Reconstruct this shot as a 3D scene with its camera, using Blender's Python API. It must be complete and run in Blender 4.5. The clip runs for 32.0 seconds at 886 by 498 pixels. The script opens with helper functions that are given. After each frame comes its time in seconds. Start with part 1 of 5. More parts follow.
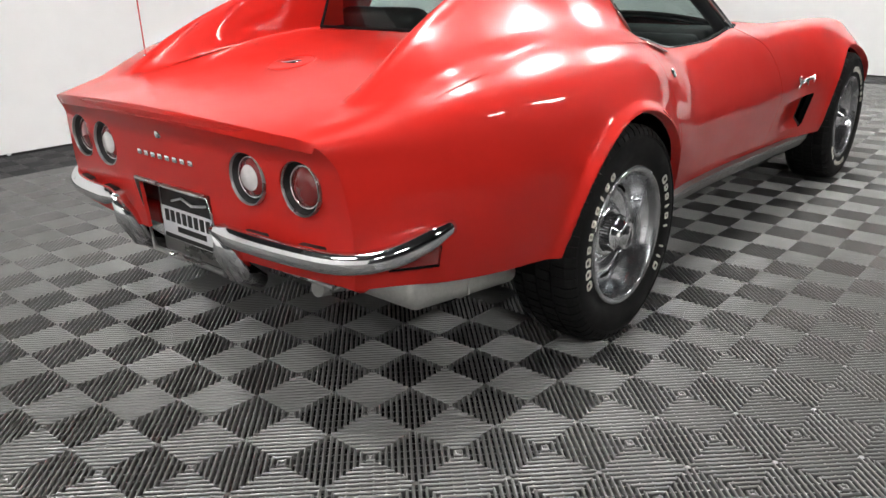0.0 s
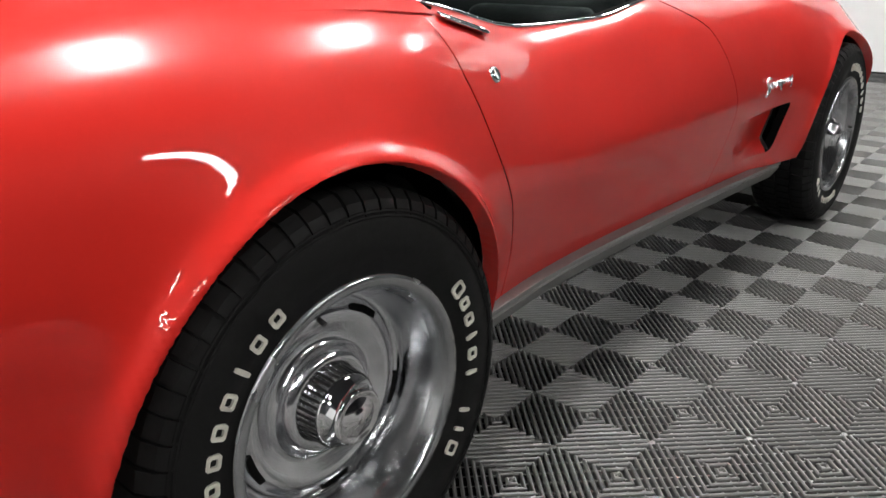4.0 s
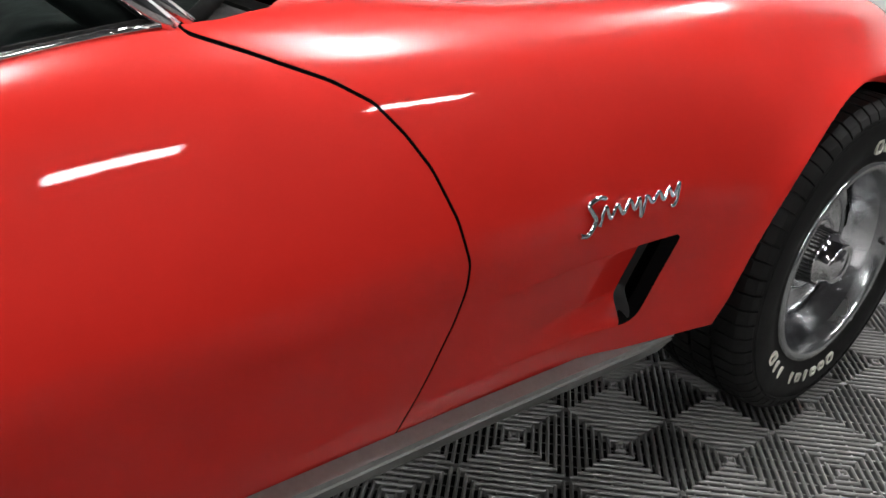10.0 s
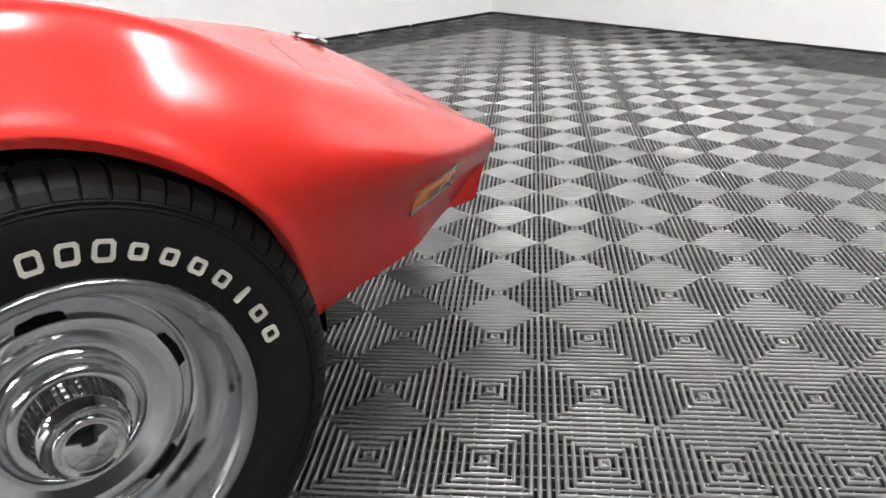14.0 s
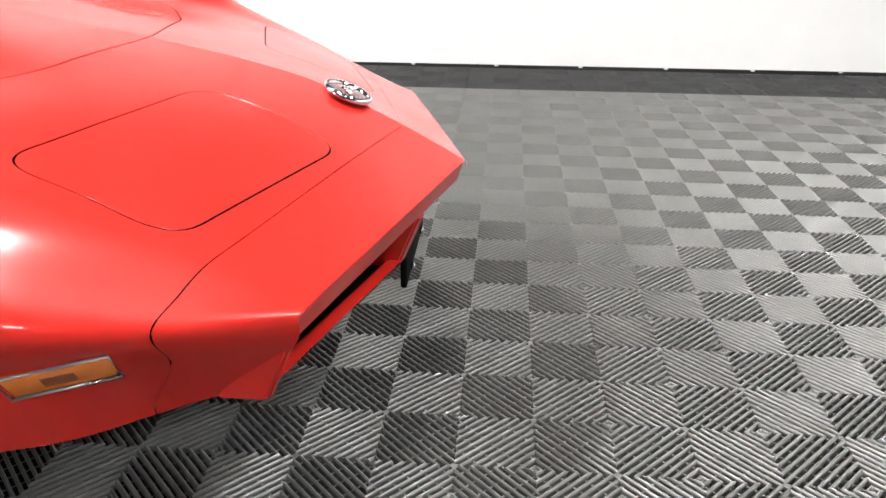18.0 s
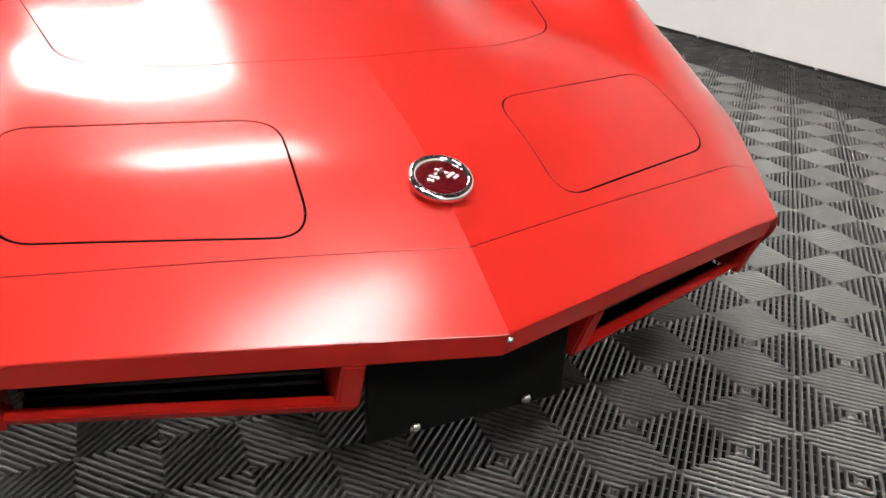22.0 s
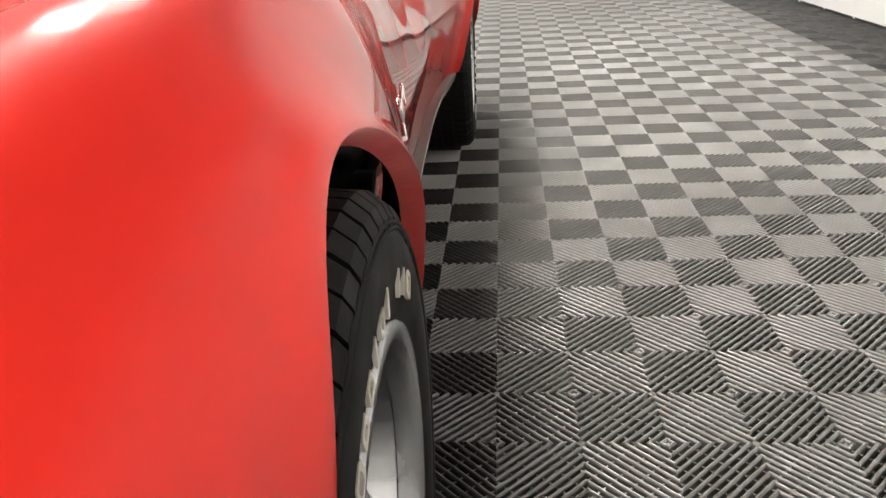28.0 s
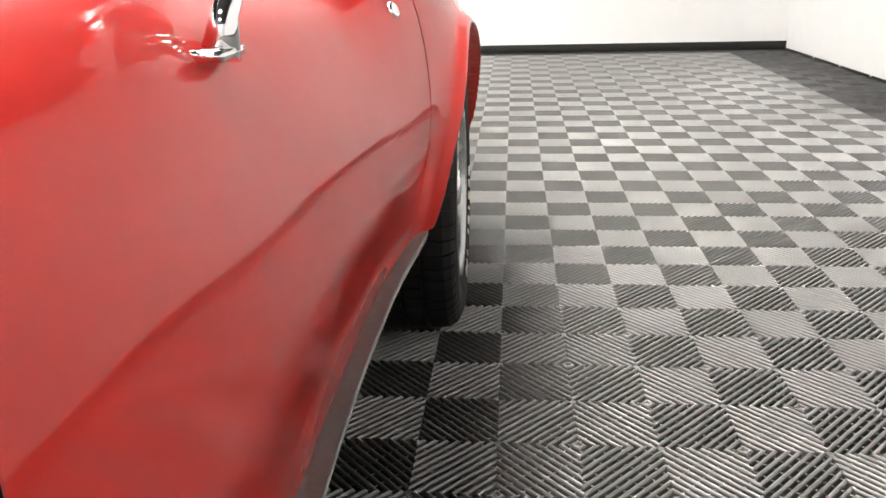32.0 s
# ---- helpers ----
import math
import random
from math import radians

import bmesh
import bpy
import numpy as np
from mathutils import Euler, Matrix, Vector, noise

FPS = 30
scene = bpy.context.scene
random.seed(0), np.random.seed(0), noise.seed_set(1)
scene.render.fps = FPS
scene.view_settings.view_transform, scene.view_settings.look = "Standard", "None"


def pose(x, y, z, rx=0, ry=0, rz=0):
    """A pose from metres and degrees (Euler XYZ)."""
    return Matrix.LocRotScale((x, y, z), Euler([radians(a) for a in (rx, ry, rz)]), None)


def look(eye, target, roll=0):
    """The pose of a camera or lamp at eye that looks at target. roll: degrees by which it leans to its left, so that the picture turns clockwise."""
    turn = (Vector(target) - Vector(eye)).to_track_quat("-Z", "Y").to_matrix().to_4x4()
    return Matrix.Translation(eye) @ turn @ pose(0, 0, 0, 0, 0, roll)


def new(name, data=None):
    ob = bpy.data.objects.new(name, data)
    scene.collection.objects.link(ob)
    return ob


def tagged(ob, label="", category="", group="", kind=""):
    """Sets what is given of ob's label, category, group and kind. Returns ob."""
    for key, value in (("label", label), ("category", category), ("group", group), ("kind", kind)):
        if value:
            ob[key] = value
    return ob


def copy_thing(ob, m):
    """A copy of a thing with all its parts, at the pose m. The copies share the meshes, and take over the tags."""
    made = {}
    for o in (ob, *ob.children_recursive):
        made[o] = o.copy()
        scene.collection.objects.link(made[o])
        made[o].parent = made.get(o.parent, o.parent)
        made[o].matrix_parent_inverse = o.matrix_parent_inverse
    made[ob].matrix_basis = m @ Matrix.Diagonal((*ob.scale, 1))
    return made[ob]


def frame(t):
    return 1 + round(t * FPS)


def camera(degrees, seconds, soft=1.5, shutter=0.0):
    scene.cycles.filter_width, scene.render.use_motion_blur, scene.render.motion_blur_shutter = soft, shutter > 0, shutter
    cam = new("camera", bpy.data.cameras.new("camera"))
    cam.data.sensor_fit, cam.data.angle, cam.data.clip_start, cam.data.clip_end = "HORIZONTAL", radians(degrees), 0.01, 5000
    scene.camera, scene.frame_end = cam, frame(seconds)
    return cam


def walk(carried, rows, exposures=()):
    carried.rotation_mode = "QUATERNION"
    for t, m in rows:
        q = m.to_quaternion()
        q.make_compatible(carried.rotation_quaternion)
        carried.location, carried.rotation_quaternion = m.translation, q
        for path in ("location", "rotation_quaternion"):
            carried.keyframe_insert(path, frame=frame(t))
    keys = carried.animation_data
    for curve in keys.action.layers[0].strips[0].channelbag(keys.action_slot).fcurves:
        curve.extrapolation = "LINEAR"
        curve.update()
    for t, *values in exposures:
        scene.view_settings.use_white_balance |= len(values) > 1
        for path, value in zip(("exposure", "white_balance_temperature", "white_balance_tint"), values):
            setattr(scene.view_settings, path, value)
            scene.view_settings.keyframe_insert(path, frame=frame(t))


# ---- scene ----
cam = camera(60.5, 32.0)
PATH = [
    (0, (1.833, -2.022, 1.093), (0.615, -0.591, 0.409), -0.8),
    (0.5, (1.714, -1.846, 1.06), (0.537, -0.393, 0.35), -0.0),
    (1, (1.659, -1.65, 1.028), (0.484, -0.203, 0.304), -0.3),
    (1.5, (1.581, -1.479, 1.002), (0.436, -0.02, 0.255), 0.4),
    (2, (1.517, -1.316, 0.99), (0.405, 0.156, 0.217), 1.1),
    (2.5, (1.511, -1.153, 0.966), (0.395, 0.321, 0.204), 1.1),
    (3, (1.552, -0.974, 0.966), (0.394, 0.472, 0.214), 0.4),
    (3.5, (1.55, -0.802, 0.953), (0.373, 0.641, 0.223), 0.4),
    (5.5, (1.511, -0.189, 1.009), (0.113, 1.07, 0.33), 0.5),
    (6, (1.451, -0.064, 1.119), (0.002, 1.115, 0.405), 2.2),
    (6.5, (1.405, 0.048, 1.243), (-0.081, 1.143, 0.472), 3.7),
    (7, (1.396, 0.175, 1.359), (-0.122, 1.137, 0.481), 5.5),
    (7.5, (1.408, 0.279, 1.41), (-0.134, 1.162, 0.492), 5.6),
    (8, (1.416, 0.389, 1.39), (-0.115, 1.233, 0.419), 3.8),
    (8.5, (1.365, 0.51, 1.279), (-0.101, 1.426, 0.273), 3.8),
    (9, (1.373, 0.67, 1.157), (-0.084, 1.668, 0.218), 2.5),
    (9.5, (1.409, 0.855, 1.076), (-0.042, 1.902, 0.184), 1.6),
    (10, (1.414, 1.003, 1.004), (0.015, 2.132, 0.127), 2.3),
    (10.5, (1.414, 1.169, 0.954), (0.07, 2.352, 0.062), 3.1),
    (11, (1.48, 1.354, 0.923), (0.128, 2.534, 0.039), 1.7),
    (11.5, (1.542, 1.528, 0.919), (0.185, 2.703, 0.037), 1.0),
    (12, (1.554, 1.705, 0.899), (0.221, 2.908, 0.018), 1.4),
    (12.5, (1.534, 1.889, 0.896), (0.258, 3.131, -0.016), 3.2),
    (13, (1.623, 2.054, 0.9), (0.3, 3.277, 0.032), 1.4),
    (13.5, (1.695, 2.214, 0.91), (0.312, 3.39, 0.071), -0.9),
    (16, (1.619, 2.964, 0.903), (-0.001, 3.754, 0.038), -2.5),
    (16.5, (1.556, 3.106, 0.909), (-0.13, 3.726, 0.03), 0.1),
    (17, (1.52, 3.262, 0.925), (-0.236, 3.659, 0.055), 1.5),
    (17.5, (1.471, 3.414, 0.938), (-0.331, 3.577, 0.087), 1.7),
    (18, (1.394, 3.599, 0.944), (-0.422, 3.469, 0.116), 0.4),
    (18.5, (1.312, 3.723, 0.968), (-0.47, 3.352, 0.14), 1.0),
    (19, (1.222, 3.904, 0.998), (-0.469, 3.222, 0.176), 0.1),
    (19.5, (1.092, 3.991, 0.942), (-0.505, 3.072, 0.164), 1.2),
    (20, (0.98, 4.044, 0.977), (-0.489, 2.955, 0.166), 1.7),
    (20.5, (0.827, 4.131, 0.979), (-0.464, 2.84, 0.164), 2.0),
    (21, (0.682, 4.216, 0.998), (-0.413, 2.756, 0.18), 0.5),
    (21.5, (0.533, 4.234, 0.995), (-0.379, 2.665, 0.154), 0.6),
    (22, (0.399, 4.232, 1.001), (-0.329, 2.59, 0.121), 1.3),
    (22.5, (0.228, 4.252, 0.985), (-0.283, 2.525, 0.117), -0.0),
    (23, (0.082, 4.245, 0.986), (-0.236, 2.475, 0.111), 0.1),
    (23.5, (-0.051, 4.186, 0.983), (-0.211, 2.411, 0.075), 1.3),
    (24, (-0.2, 4.14, 0.968), (-0.182, 2.368, 0.042), 0.3),
    (24.5, (-0.413, 4.115, 0.94), (-0.213, 2.342, 0.036), -3.3),
    (25, (-0.556, 4.008, 0.929), (-0.341, 2.263, -0.024), -3.6),
    (25.5, (-0.658, 3.847, 0.91), (-0.49, 2.104, -0.058), -3.0),
    (26, (-0.744, 3.659, 0.873), (-0.637, 1.883, -0.041), -2.5),
    (28.5, (-0.96, 2.853, 0.871), (-0.788, 1.031, 0.063), -3.3),
    (29, (-0.952, 2.697, 0.868), (-0.764, 0.872, 0.071), -3.1),
    (29.5, (-0.93, 2.513, 0.857), (-0.758, 0.687, 0.059), -1.9),
    (30, (-0.941, 2.346, 0.847), (-0.76, 0.514, 0.065), -1.9),
    (30.5, (-0.959, 2.196, 0.85), (-0.762, 0.36, 0.081), -2.3),
    (31, (-0.957, 2.045, 0.84), (-0.772, 0.198, 0.093), -1.9),
    (31.5, (-0.947, 1.898, 0.849), (-0.787, 0.046, 0.111), -1.3),
    (32, (-0.959, 1.76, 0.85), (-0.794, -0.101, 0.136), -1.5),
]
walk(cam, [(t, look(eye, target, roll)) for t, eye, target, roll in PATH], [(0.0, 0.0, 6500, 10), (3.0, 0.05, 6500, 10), (6.0, -0.3, 6500, 10), (9.0, -0.15, 6500, 10), (11.0, -0.12, 6400, 10), (13.0, 0.1, 6400, 10), (16.0, 0.6, 6500, 10), (18.5, 0.55, 6500, 10), (20.5, 0.3, 6600, 10), (23.0, -0.3, 7000, 10), (25.0, -0.6, 7400, 10), (26.5, -0.2, 7400, 10), (28.5, 0.55, 6900, 10), (32.0, 0.7, 6800, 10)])


# ---- light ----
world = bpy.data.worlds.new("world")
scene.world = world
world.use_nodes = True
wn = world.node_tree.nodes
wn["Background"].inputs[0].default_value = (0.9, 0.95, 1.0, 1)
wn["Background"].inputs[1].default_value = 0.05


# ---- materials ----
def pbr(name, color, rough=0.5, metal=0.0, coat=0.0, vary=0.0, scale=20.0, bump=0.0, bscale=200.0, spec=0.5, random_amount=0.0, coat_rough=0.03):
    """A surface with colour variation at two scales and a fine relief."""
    m = bpy.data.materials.new(name)
    m.use_nodes = True
    nt = m.node_tree
    b = nt.nodes["Principled BSDF"]
    b.inputs["Base Color"].default_value = (*color, 1)
    b.inputs["Roughness"].default_value = rough
    b.inputs["Metallic"].default_value = metal
    b.inputs["Coat Weight"].default_value = coat
    b.inputs["Coat Roughness"].default_value = coat_rough
    b.inputs["Specular IOR Level"].default_value = spec
    tc = nt.nodes.new("ShaderNodeTexCoord")
    if vary:
        big, small = nt.nodes.new("ShaderNodeTexNoise"), nt.nodes.new("ShaderNodeTexNoise")
        for n, s in ((big, scale), (small, scale * 9)):
            n.inputs["Scale"].default_value = s
            n.inputs["Detail"].default_value = 4
            nt.links.new(tc.outputs["Object"], n.inputs["Vector"])
        mix = nt.nodes.new("ShaderNodeMath")
        mix.operation = "ADD"
        nt.links.new(big.outputs[0], mix.inputs[0])
        nt.links.new(small.outputs[0], mix.inputs[1])
        last = mix.outputs[0]
        if random_amount:
            info = nt.nodes.new("ShaderNodeObjectInfo")
            mul = nt.nodes.new("ShaderNodeMath")
            mul.operation = "MULTIPLY_ADD"
            mul.inputs[1].default_value = random_amount
            nt.links.new(info.outputs["Random"], mul.inputs[0])
            nt.links.new(last, mul.inputs[2])
            last = mul.outputs[0]
        ramp = nt.nodes.new("ShaderNodeMapRange")
        ramp.inputs[1].default_value, ramp.inputs[2].default_value = 0.6, 1.4 + random_amount
        ramp.inputs[3].default_value, ramp.inputs[4].default_value = 1 - vary, 1 + vary
        nt.links.new(last, ramp.inputs[0])
        hsv = nt.nodes.new("ShaderNodeHueSaturation")
        hsv.inputs["Color"].default_value = (*color, 1)
        nt.links.new(ramp.outputs[0], hsv.inputs["Value"])
        nt.links.new(hsv.outputs[0], b.inputs["Base Color"])
        rr = nt.nodes.new("ShaderNodeMapRange")
        rr.inputs[1].default_value, rr.inputs[2].default_value = 0.3, 0.7
        rr.inputs[3].default_value, rr.inputs[4].default_value = rough * 0.85, min(1, rough * 1.2)
        nt.links.new(big.outputs[0], rr.inputs[0])
        nt.links.new(rr.outputs[0], b.inputs["Roughness"])
    if bump:
        n = nt.nodes.new("ShaderNodeTexNoise")
        n.inputs["Scale"].default_value = bscale
        nt.links.new(tc.outputs["Object"], n.inputs["Vector"])
        bp = nt.nodes.new("ShaderNodeBump")
        bp.inputs["Strength"].default_value = bump
        bp.inputs["Distance"].default_value = 0.002
        nt.links.new(n.outputs[0], bp.inputs["Height"])
        nt.links.new(bp.outputs[0], b.inputs["Normal"])
    return m


def glowing(name, color, strength):
    m = bpy.data.materials.new(name)
    m.use_nodes = True
    b = m.node_tree.nodes["Principled BSDF"]
    b.inputs["Base Color"].default_value = (0.9, 0.9, 0.9, 1)
    b.inputs["Emission Color"].default_value = (*color, 1)
    b.inputs["Emission Strength"].default_value = strength
    return m


def glass(name, tint, rough=0.0):
    m = bpy.data.materials.new(name)
    m.use_nodes = True
    nt = m.node_tree
    b = nt.nodes["Principled BSDF"]
    nt.nodes.remove(b)
    out = nt.nodes["Material Output"]
    tr, gl, mix, lw, pw, ml = (nt.nodes.new("ShaderNode" + k) for k in ("BsdfTransparent", "BsdfGlossy", "MixShader", "LayerWeight", "Math", "Math"))
    tr.inputs[0].default_value = (*tint, 1)
    gl.inputs["Roughness"].default_value = rough
    # Gloss of a thin pane: 0.05 head on, rising to 1 at a grazing view.
    lw.inputs["Blend"].default_value = 0.5
    pw.operation, ml.operation = "POWER", "MULTIPLY_ADD"
    pw.inputs[1].default_value = 4.5
    ml.inputs[1].default_value, ml.inputs[2].default_value = 0.95, 0.05
    nt.links.new(lw.outputs["Facing"], pw.inputs[0])
    nt.links.new(pw.outputs[0], ml.inputs[0])
    nt.links.new(ml.outputs[0], mix.inputs[0])
    nt.links.new(tr.outputs[0], mix.inputs[1])
    nt.links.new(gl.outputs[0], mix.inputs[2])
    nt.links.new(mix.outputs[0], out.inputs[0])
    return m


RED = pbr("red_paint", (0.50, 0.016, 0.011), 0.45, coat=1.0, vary=0.03, scale=3, bump=0.02, bscale=14, coat_rough=0.06, spec=0.12)
RED.node_tree.nodes["Principled BSDF"].inputs["Coat IOR"].default_value = 1.32
# The clear coat is rougher on the upper faces; the flanks are polished.
_n, _l = RED.node_tree.nodes, RED.node_tree.links
_geo, _which, _up, _rough = (_n.new("ShaderNode" + k) for k in ("NewGeometry", "SeparateXYZ", "MapRange", "MapRange"))
_up.inputs[1].default_value, _up.inputs[2].default_value = 0.50, 0.74
_up.interpolation_type = "SMOOTHSTEP"
_rough.inputs[3].default_value, _rough.inputs[4].default_value = 0.035, 0.19
_l.new(_geo.outputs["Normal"], _which.inputs[0])
_l.new(_which.outputs["Z"], _up.inputs[0])
_l.new(_up.outputs[0], _rough.inputs[0])
_l.new(_rough.outputs[0], _n["Principled BSDF"].inputs["Coat Roughness"])
CHROME = pbr("chrome", (0.78, 0.78, 0.79), 0.07, metal=1.0, vary=0.04, scale=6)
STEEL = pbr("satin_trim", (0.40, 0.40, 0.39), 0.28, metal=1.0, vary=0.08, scale=15)
MUFFLER = pbr("aluminised_steel", (0.62, 0.62, 0.59), 0.38, metal=0.8, vary=0.12, scale=14)
SILL = pbr("sill_metal", (0.27, 0.27, 0.26), 0.36, metal=0.55, vary=0.12, scale=12, bump=0.05)
WHEEL = pbr("wheel_silver", (0.74, 0.75, 0.77), 0.16, metal=1.0, vary=0.05, scale=8)
RIMGREY = pbr("rim_grey_paint", (0.42, 0.43, 0.44), 0.24, metal=0.9, vary=0.05, scale=8)
RUBBER = pbr("tyre_rubber", (0.010, 0.010, 0.010), 0.62, vary=0.25, scale=12, bump=0.1, bscale=300, spec=0.18)
LETTER = pbr("white_lettering", (0.72, 0.70, 0.62), 0.6, vary=0.08, scale=40)
BLACK = pbr("black_plastic", (0.008, 0.008, 0.008), 0.5, vary=0.2, scale=20, bump=0.1)
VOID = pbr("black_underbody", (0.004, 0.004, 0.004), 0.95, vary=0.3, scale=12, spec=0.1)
TRIM = pbr("black_vinyl", (0.006, 0.006, 0.0063), 0.5, vary=0.2, scale=30, bump=0.25, bscale=500, spec=0.2)
SEAL = pbr("black_rubber_seal", (0.004, 0.004, 0.004), 0.9, spec=0.1)
GLASS = glass("tinted_side_glass", (0.64, 0.73, 0.71))
CLEAR = glass("windscreen_glass", (0.74, 0.83, 0.80))
LAMPRED = pbr("red_lens", (0.17, 0.008, 0.008), 0.12, coat=1.0, vary=0.15, scale=60)
LAMPWHITE = pbr("clear_lens", (0.75, 0.72, 0.72), 0.15, coat=1.0, vary=0.12, scale=90)
AMBER = pbr("amber_lens", (0.75, 0.20, 0.02), 0.18, coat=0.8, vary=0.12, scale=60)
PLATEWHITE = pbr("plate_white", (0.78, 0.78, 0.80), 0.35, vary=0.05, scale=20)
FLOORGREY = pbr("grey_tile_plastic", (0.098, 0.0975, 0.094), 0.40, vary=0.1, scale=2.2, bump=0.06, bscale=160, random_amount=0.4, spec=1.0, coat=1.0, coat_rough=0.33)
FLOORBLACK = pbr("black_tile_plastic", (0.022, 0.022, 0.023), 0.34, vary=0.2, scale=2.2, bump=0.06, bscale=160, random_amount=0.4)
SUBFLOOR = pbr("dark_subfloor", (0.006, 0.006, 0.006), 0.9, vary=0.3, scale=3)
WALL = pbr("white_wall_paint", (0.86, 0.86, 0.86), 0.55, vary=0.025, scale=0.9, bump=0.03, bscale=60)
CEIL = pbr("dark_ceiling_paint", (0.045, 0.046, 0.05), 0.85, vary=0.2, scale=1.5)
DOORTRIM = pbr("dark_door_vinyl", (0.13, 0.137, 0.13), 0.55, vary=0.15, scale=20, bump=0.2, bscale=400, spec=0.2)
CARPET = pbr("black_carpet", (0.006, 0.006, 0.0065), 0.95, vary=0.3, scale=60, bump=0.4, bscale=700)


# ---- building blocks ----
def part(name, data, material, parent=None, label=""):
    """One mesh object, from a bmesh or a mesh, under a thing or a part."""
    if isinstance(data, bmesh.types.BMesh):
        me = bpy.data.meshes.new(name)
        data.to_mesh(me)
        data.free()
    else:
        me = data
    if material and not me.materials:
        me.materials.append(material)
    ob = new(name, me)
    if parent:
        ob.parent = parent
        ob.matrix_parent_inverse = Matrix()
    if label:
        ob["label"] = label
    return ob


def empty(name, label, category, group="", kind=""):
    return tagged(new(name), label, category, group, kind)


def from_arrays(name, verts, faces, normals=None, smooth=True):
    me = bpy.data.meshes.new(name)
    me.from_pydata([tuple(map(float, v)) for v in verts], [], [tuple(map(int, f)) for f in faces])
    me.polygons.foreach_set("use_smooth", [smooth] * len(me.polygons))
    if normals is not None:
        me.normals_split_custom_set_from_vertices([tuple(map(float, n)) for n in normals])
    me.update()
    return me


def block(lo, hi, bevel=0.0, segs=2):
    bm = bmesh.new()
    bmesh.ops.create_cube(bm, size=1)
    for v in bm.verts:
        v.co = [(lo[k] + hi[k]) / 2 + v.co[k] * (hi[k] - lo[k]) for k in range(3)]
    if bevel:
        bmesh.ops.bevel(bm, geom=bm.edges[:], offset=bevel, segments=segs, profile=0.5, affect="EDGES")
        for f in bm.faces:
            f.smooth = True
    return bm


def lathe(profile, n=48, axis="x", y=0.0, z=0.0, smooth=True):
    """Turns a profile of (along the axis, radius) round an axis parallel to x through y, z, or to z through x=y, y=z."""
    bm = bmesh.new()
    rings = []
    for a, r in profile:
        ring = []
        for k in range(n):
            c, s = math.cos(2 * math.pi * k / n), math.sin(2 * math.pi * k / n)
            ring.append(bm.verts.new((a, y + r * c, z + r * s) if axis == "x" else (y + r * c, z + r * s, a) if axis == "z" else (y + r * c, a, z + r * s)))
        rings.append(ring)
    for p, q in zip(rings, rings[1:]):
        for k in range(n):
            f = bm.faces.new((p[k], p[(k + 1) % n], q[(k + 1) % n], q[k]))
            f.smooth = smooth
    bmesh.ops.recalc_face_normals(bm, faces=bm.faces[:])
    return bm


def tube(points, radius, n=10, closed=False, flat=1.0):
    """A round or flattened bar along points."""
    pts = [Vector(p) for p in points]
    bm = bmesh.new()
    rings = []
    m = len(pts)
    for i, p in enumerate(pts):
        a = pts[(i - 1) % m] if closed or i else pts[i]
        b = pts[(i + 1) % m] if closed or i < m - 1 else pts[i]
        t = (b - a).normalized()
        up = Vector((0, 0, 1)) if abs(t.z) < 0.95 else Vector((1, 0, 0))
        u = t.cross(up).normalized()
        v = u.cross(t).normalized()
        r = radius[i] if isinstance(radius, (list, tuple)) else radius
        rings.append([bm.verts.new(p + u * r * math.cos(2 * math.pi * k / n) * flat + v * r * math.sin(2 * math.pi * k / n)) for k in range(n)])
    pairs = list(zip(rings, rings[1:])) + ([(rings[-1], rings[0])] if closed else [])
    for p, q in pairs:
        for k in range(n):
            bm.faces.new((p[k], p[(k + 1) % n], q[(k + 1) % n], q[k])).smooth = True
    if not closed:
        bm.faces.new(rings[0][::-1])
        bm.faces.new(rings[-1])
    bmesh.ops.recalc_face_normals(bm, faces=bm.faces[:])
    return bm


def hermite(xs, ys, q):
    """Monotone cubic interpolation of ys over xs at q."""
    xs, ys, q = np.asarray(xs, float), np.asarray(ys, float), np.asarray(q, float)
    h, d = np.diff(xs), np.diff(ys) / np.diff(xs)
    m = np.zeros(len(xs))
    m[0], m[-1] = d[0], d[-1]
    for k in range(1, len(xs) - 1):
        if d[k - 1] * d[k] > 0:
            w1, w2 = 2 * h[k] + h[k - 1], h[k] + 2 * h[k - 1]
            m[k] = (w1 + w2) / (w1 / d[k - 1] + w2 / d[k])
    k = np.clip(np.searchsorted(xs, q) - 1, 0, len(xs) - 2)
    t = (q - xs[k]) / h[k]
    return (2 * t**3 - 3 * t**2 + 1) * ys[k] + (t**3 - 2 * t**2 + t) * h[k] * m[k] + (-2 * t**3 + 3 * t**2) * ys[k + 1] + (t**3 - t**2) * h[k] * m[k + 1]


def catmull(ps, n):
    """A smooth line of n points through ps."""
    ps = np.asarray(ps, float)
    q = np.linspace(0, len(ps) - 1, n)
    k = np.clip(q.astype(int), 0, len(ps) - 2)
    t = (q - k)[:, None]
    e = np.vstack([2 * ps[0] - ps[1], ps, 2 * ps[-1] - ps[-2]])
    a, b, c, d = e[k], e[k + 1], e[k + 2], e[k + 3]
    return 0.5 * (2 * b + (c - a) * t + (2 * a - 5 * b + 4 * c - d) * t**2 + (3 * b - a - 3 * c + d) * t**3)


def grid_normals(g):
    """Normals of a grid of points (rows, columns, 3)."""
    n = np.cross(np.gradient(g, axis=0), np.gradient(g, axis=1))
    return n / np.maximum(np.linalg.norm(n, axis=-1, keepdims=True), 1e-9)


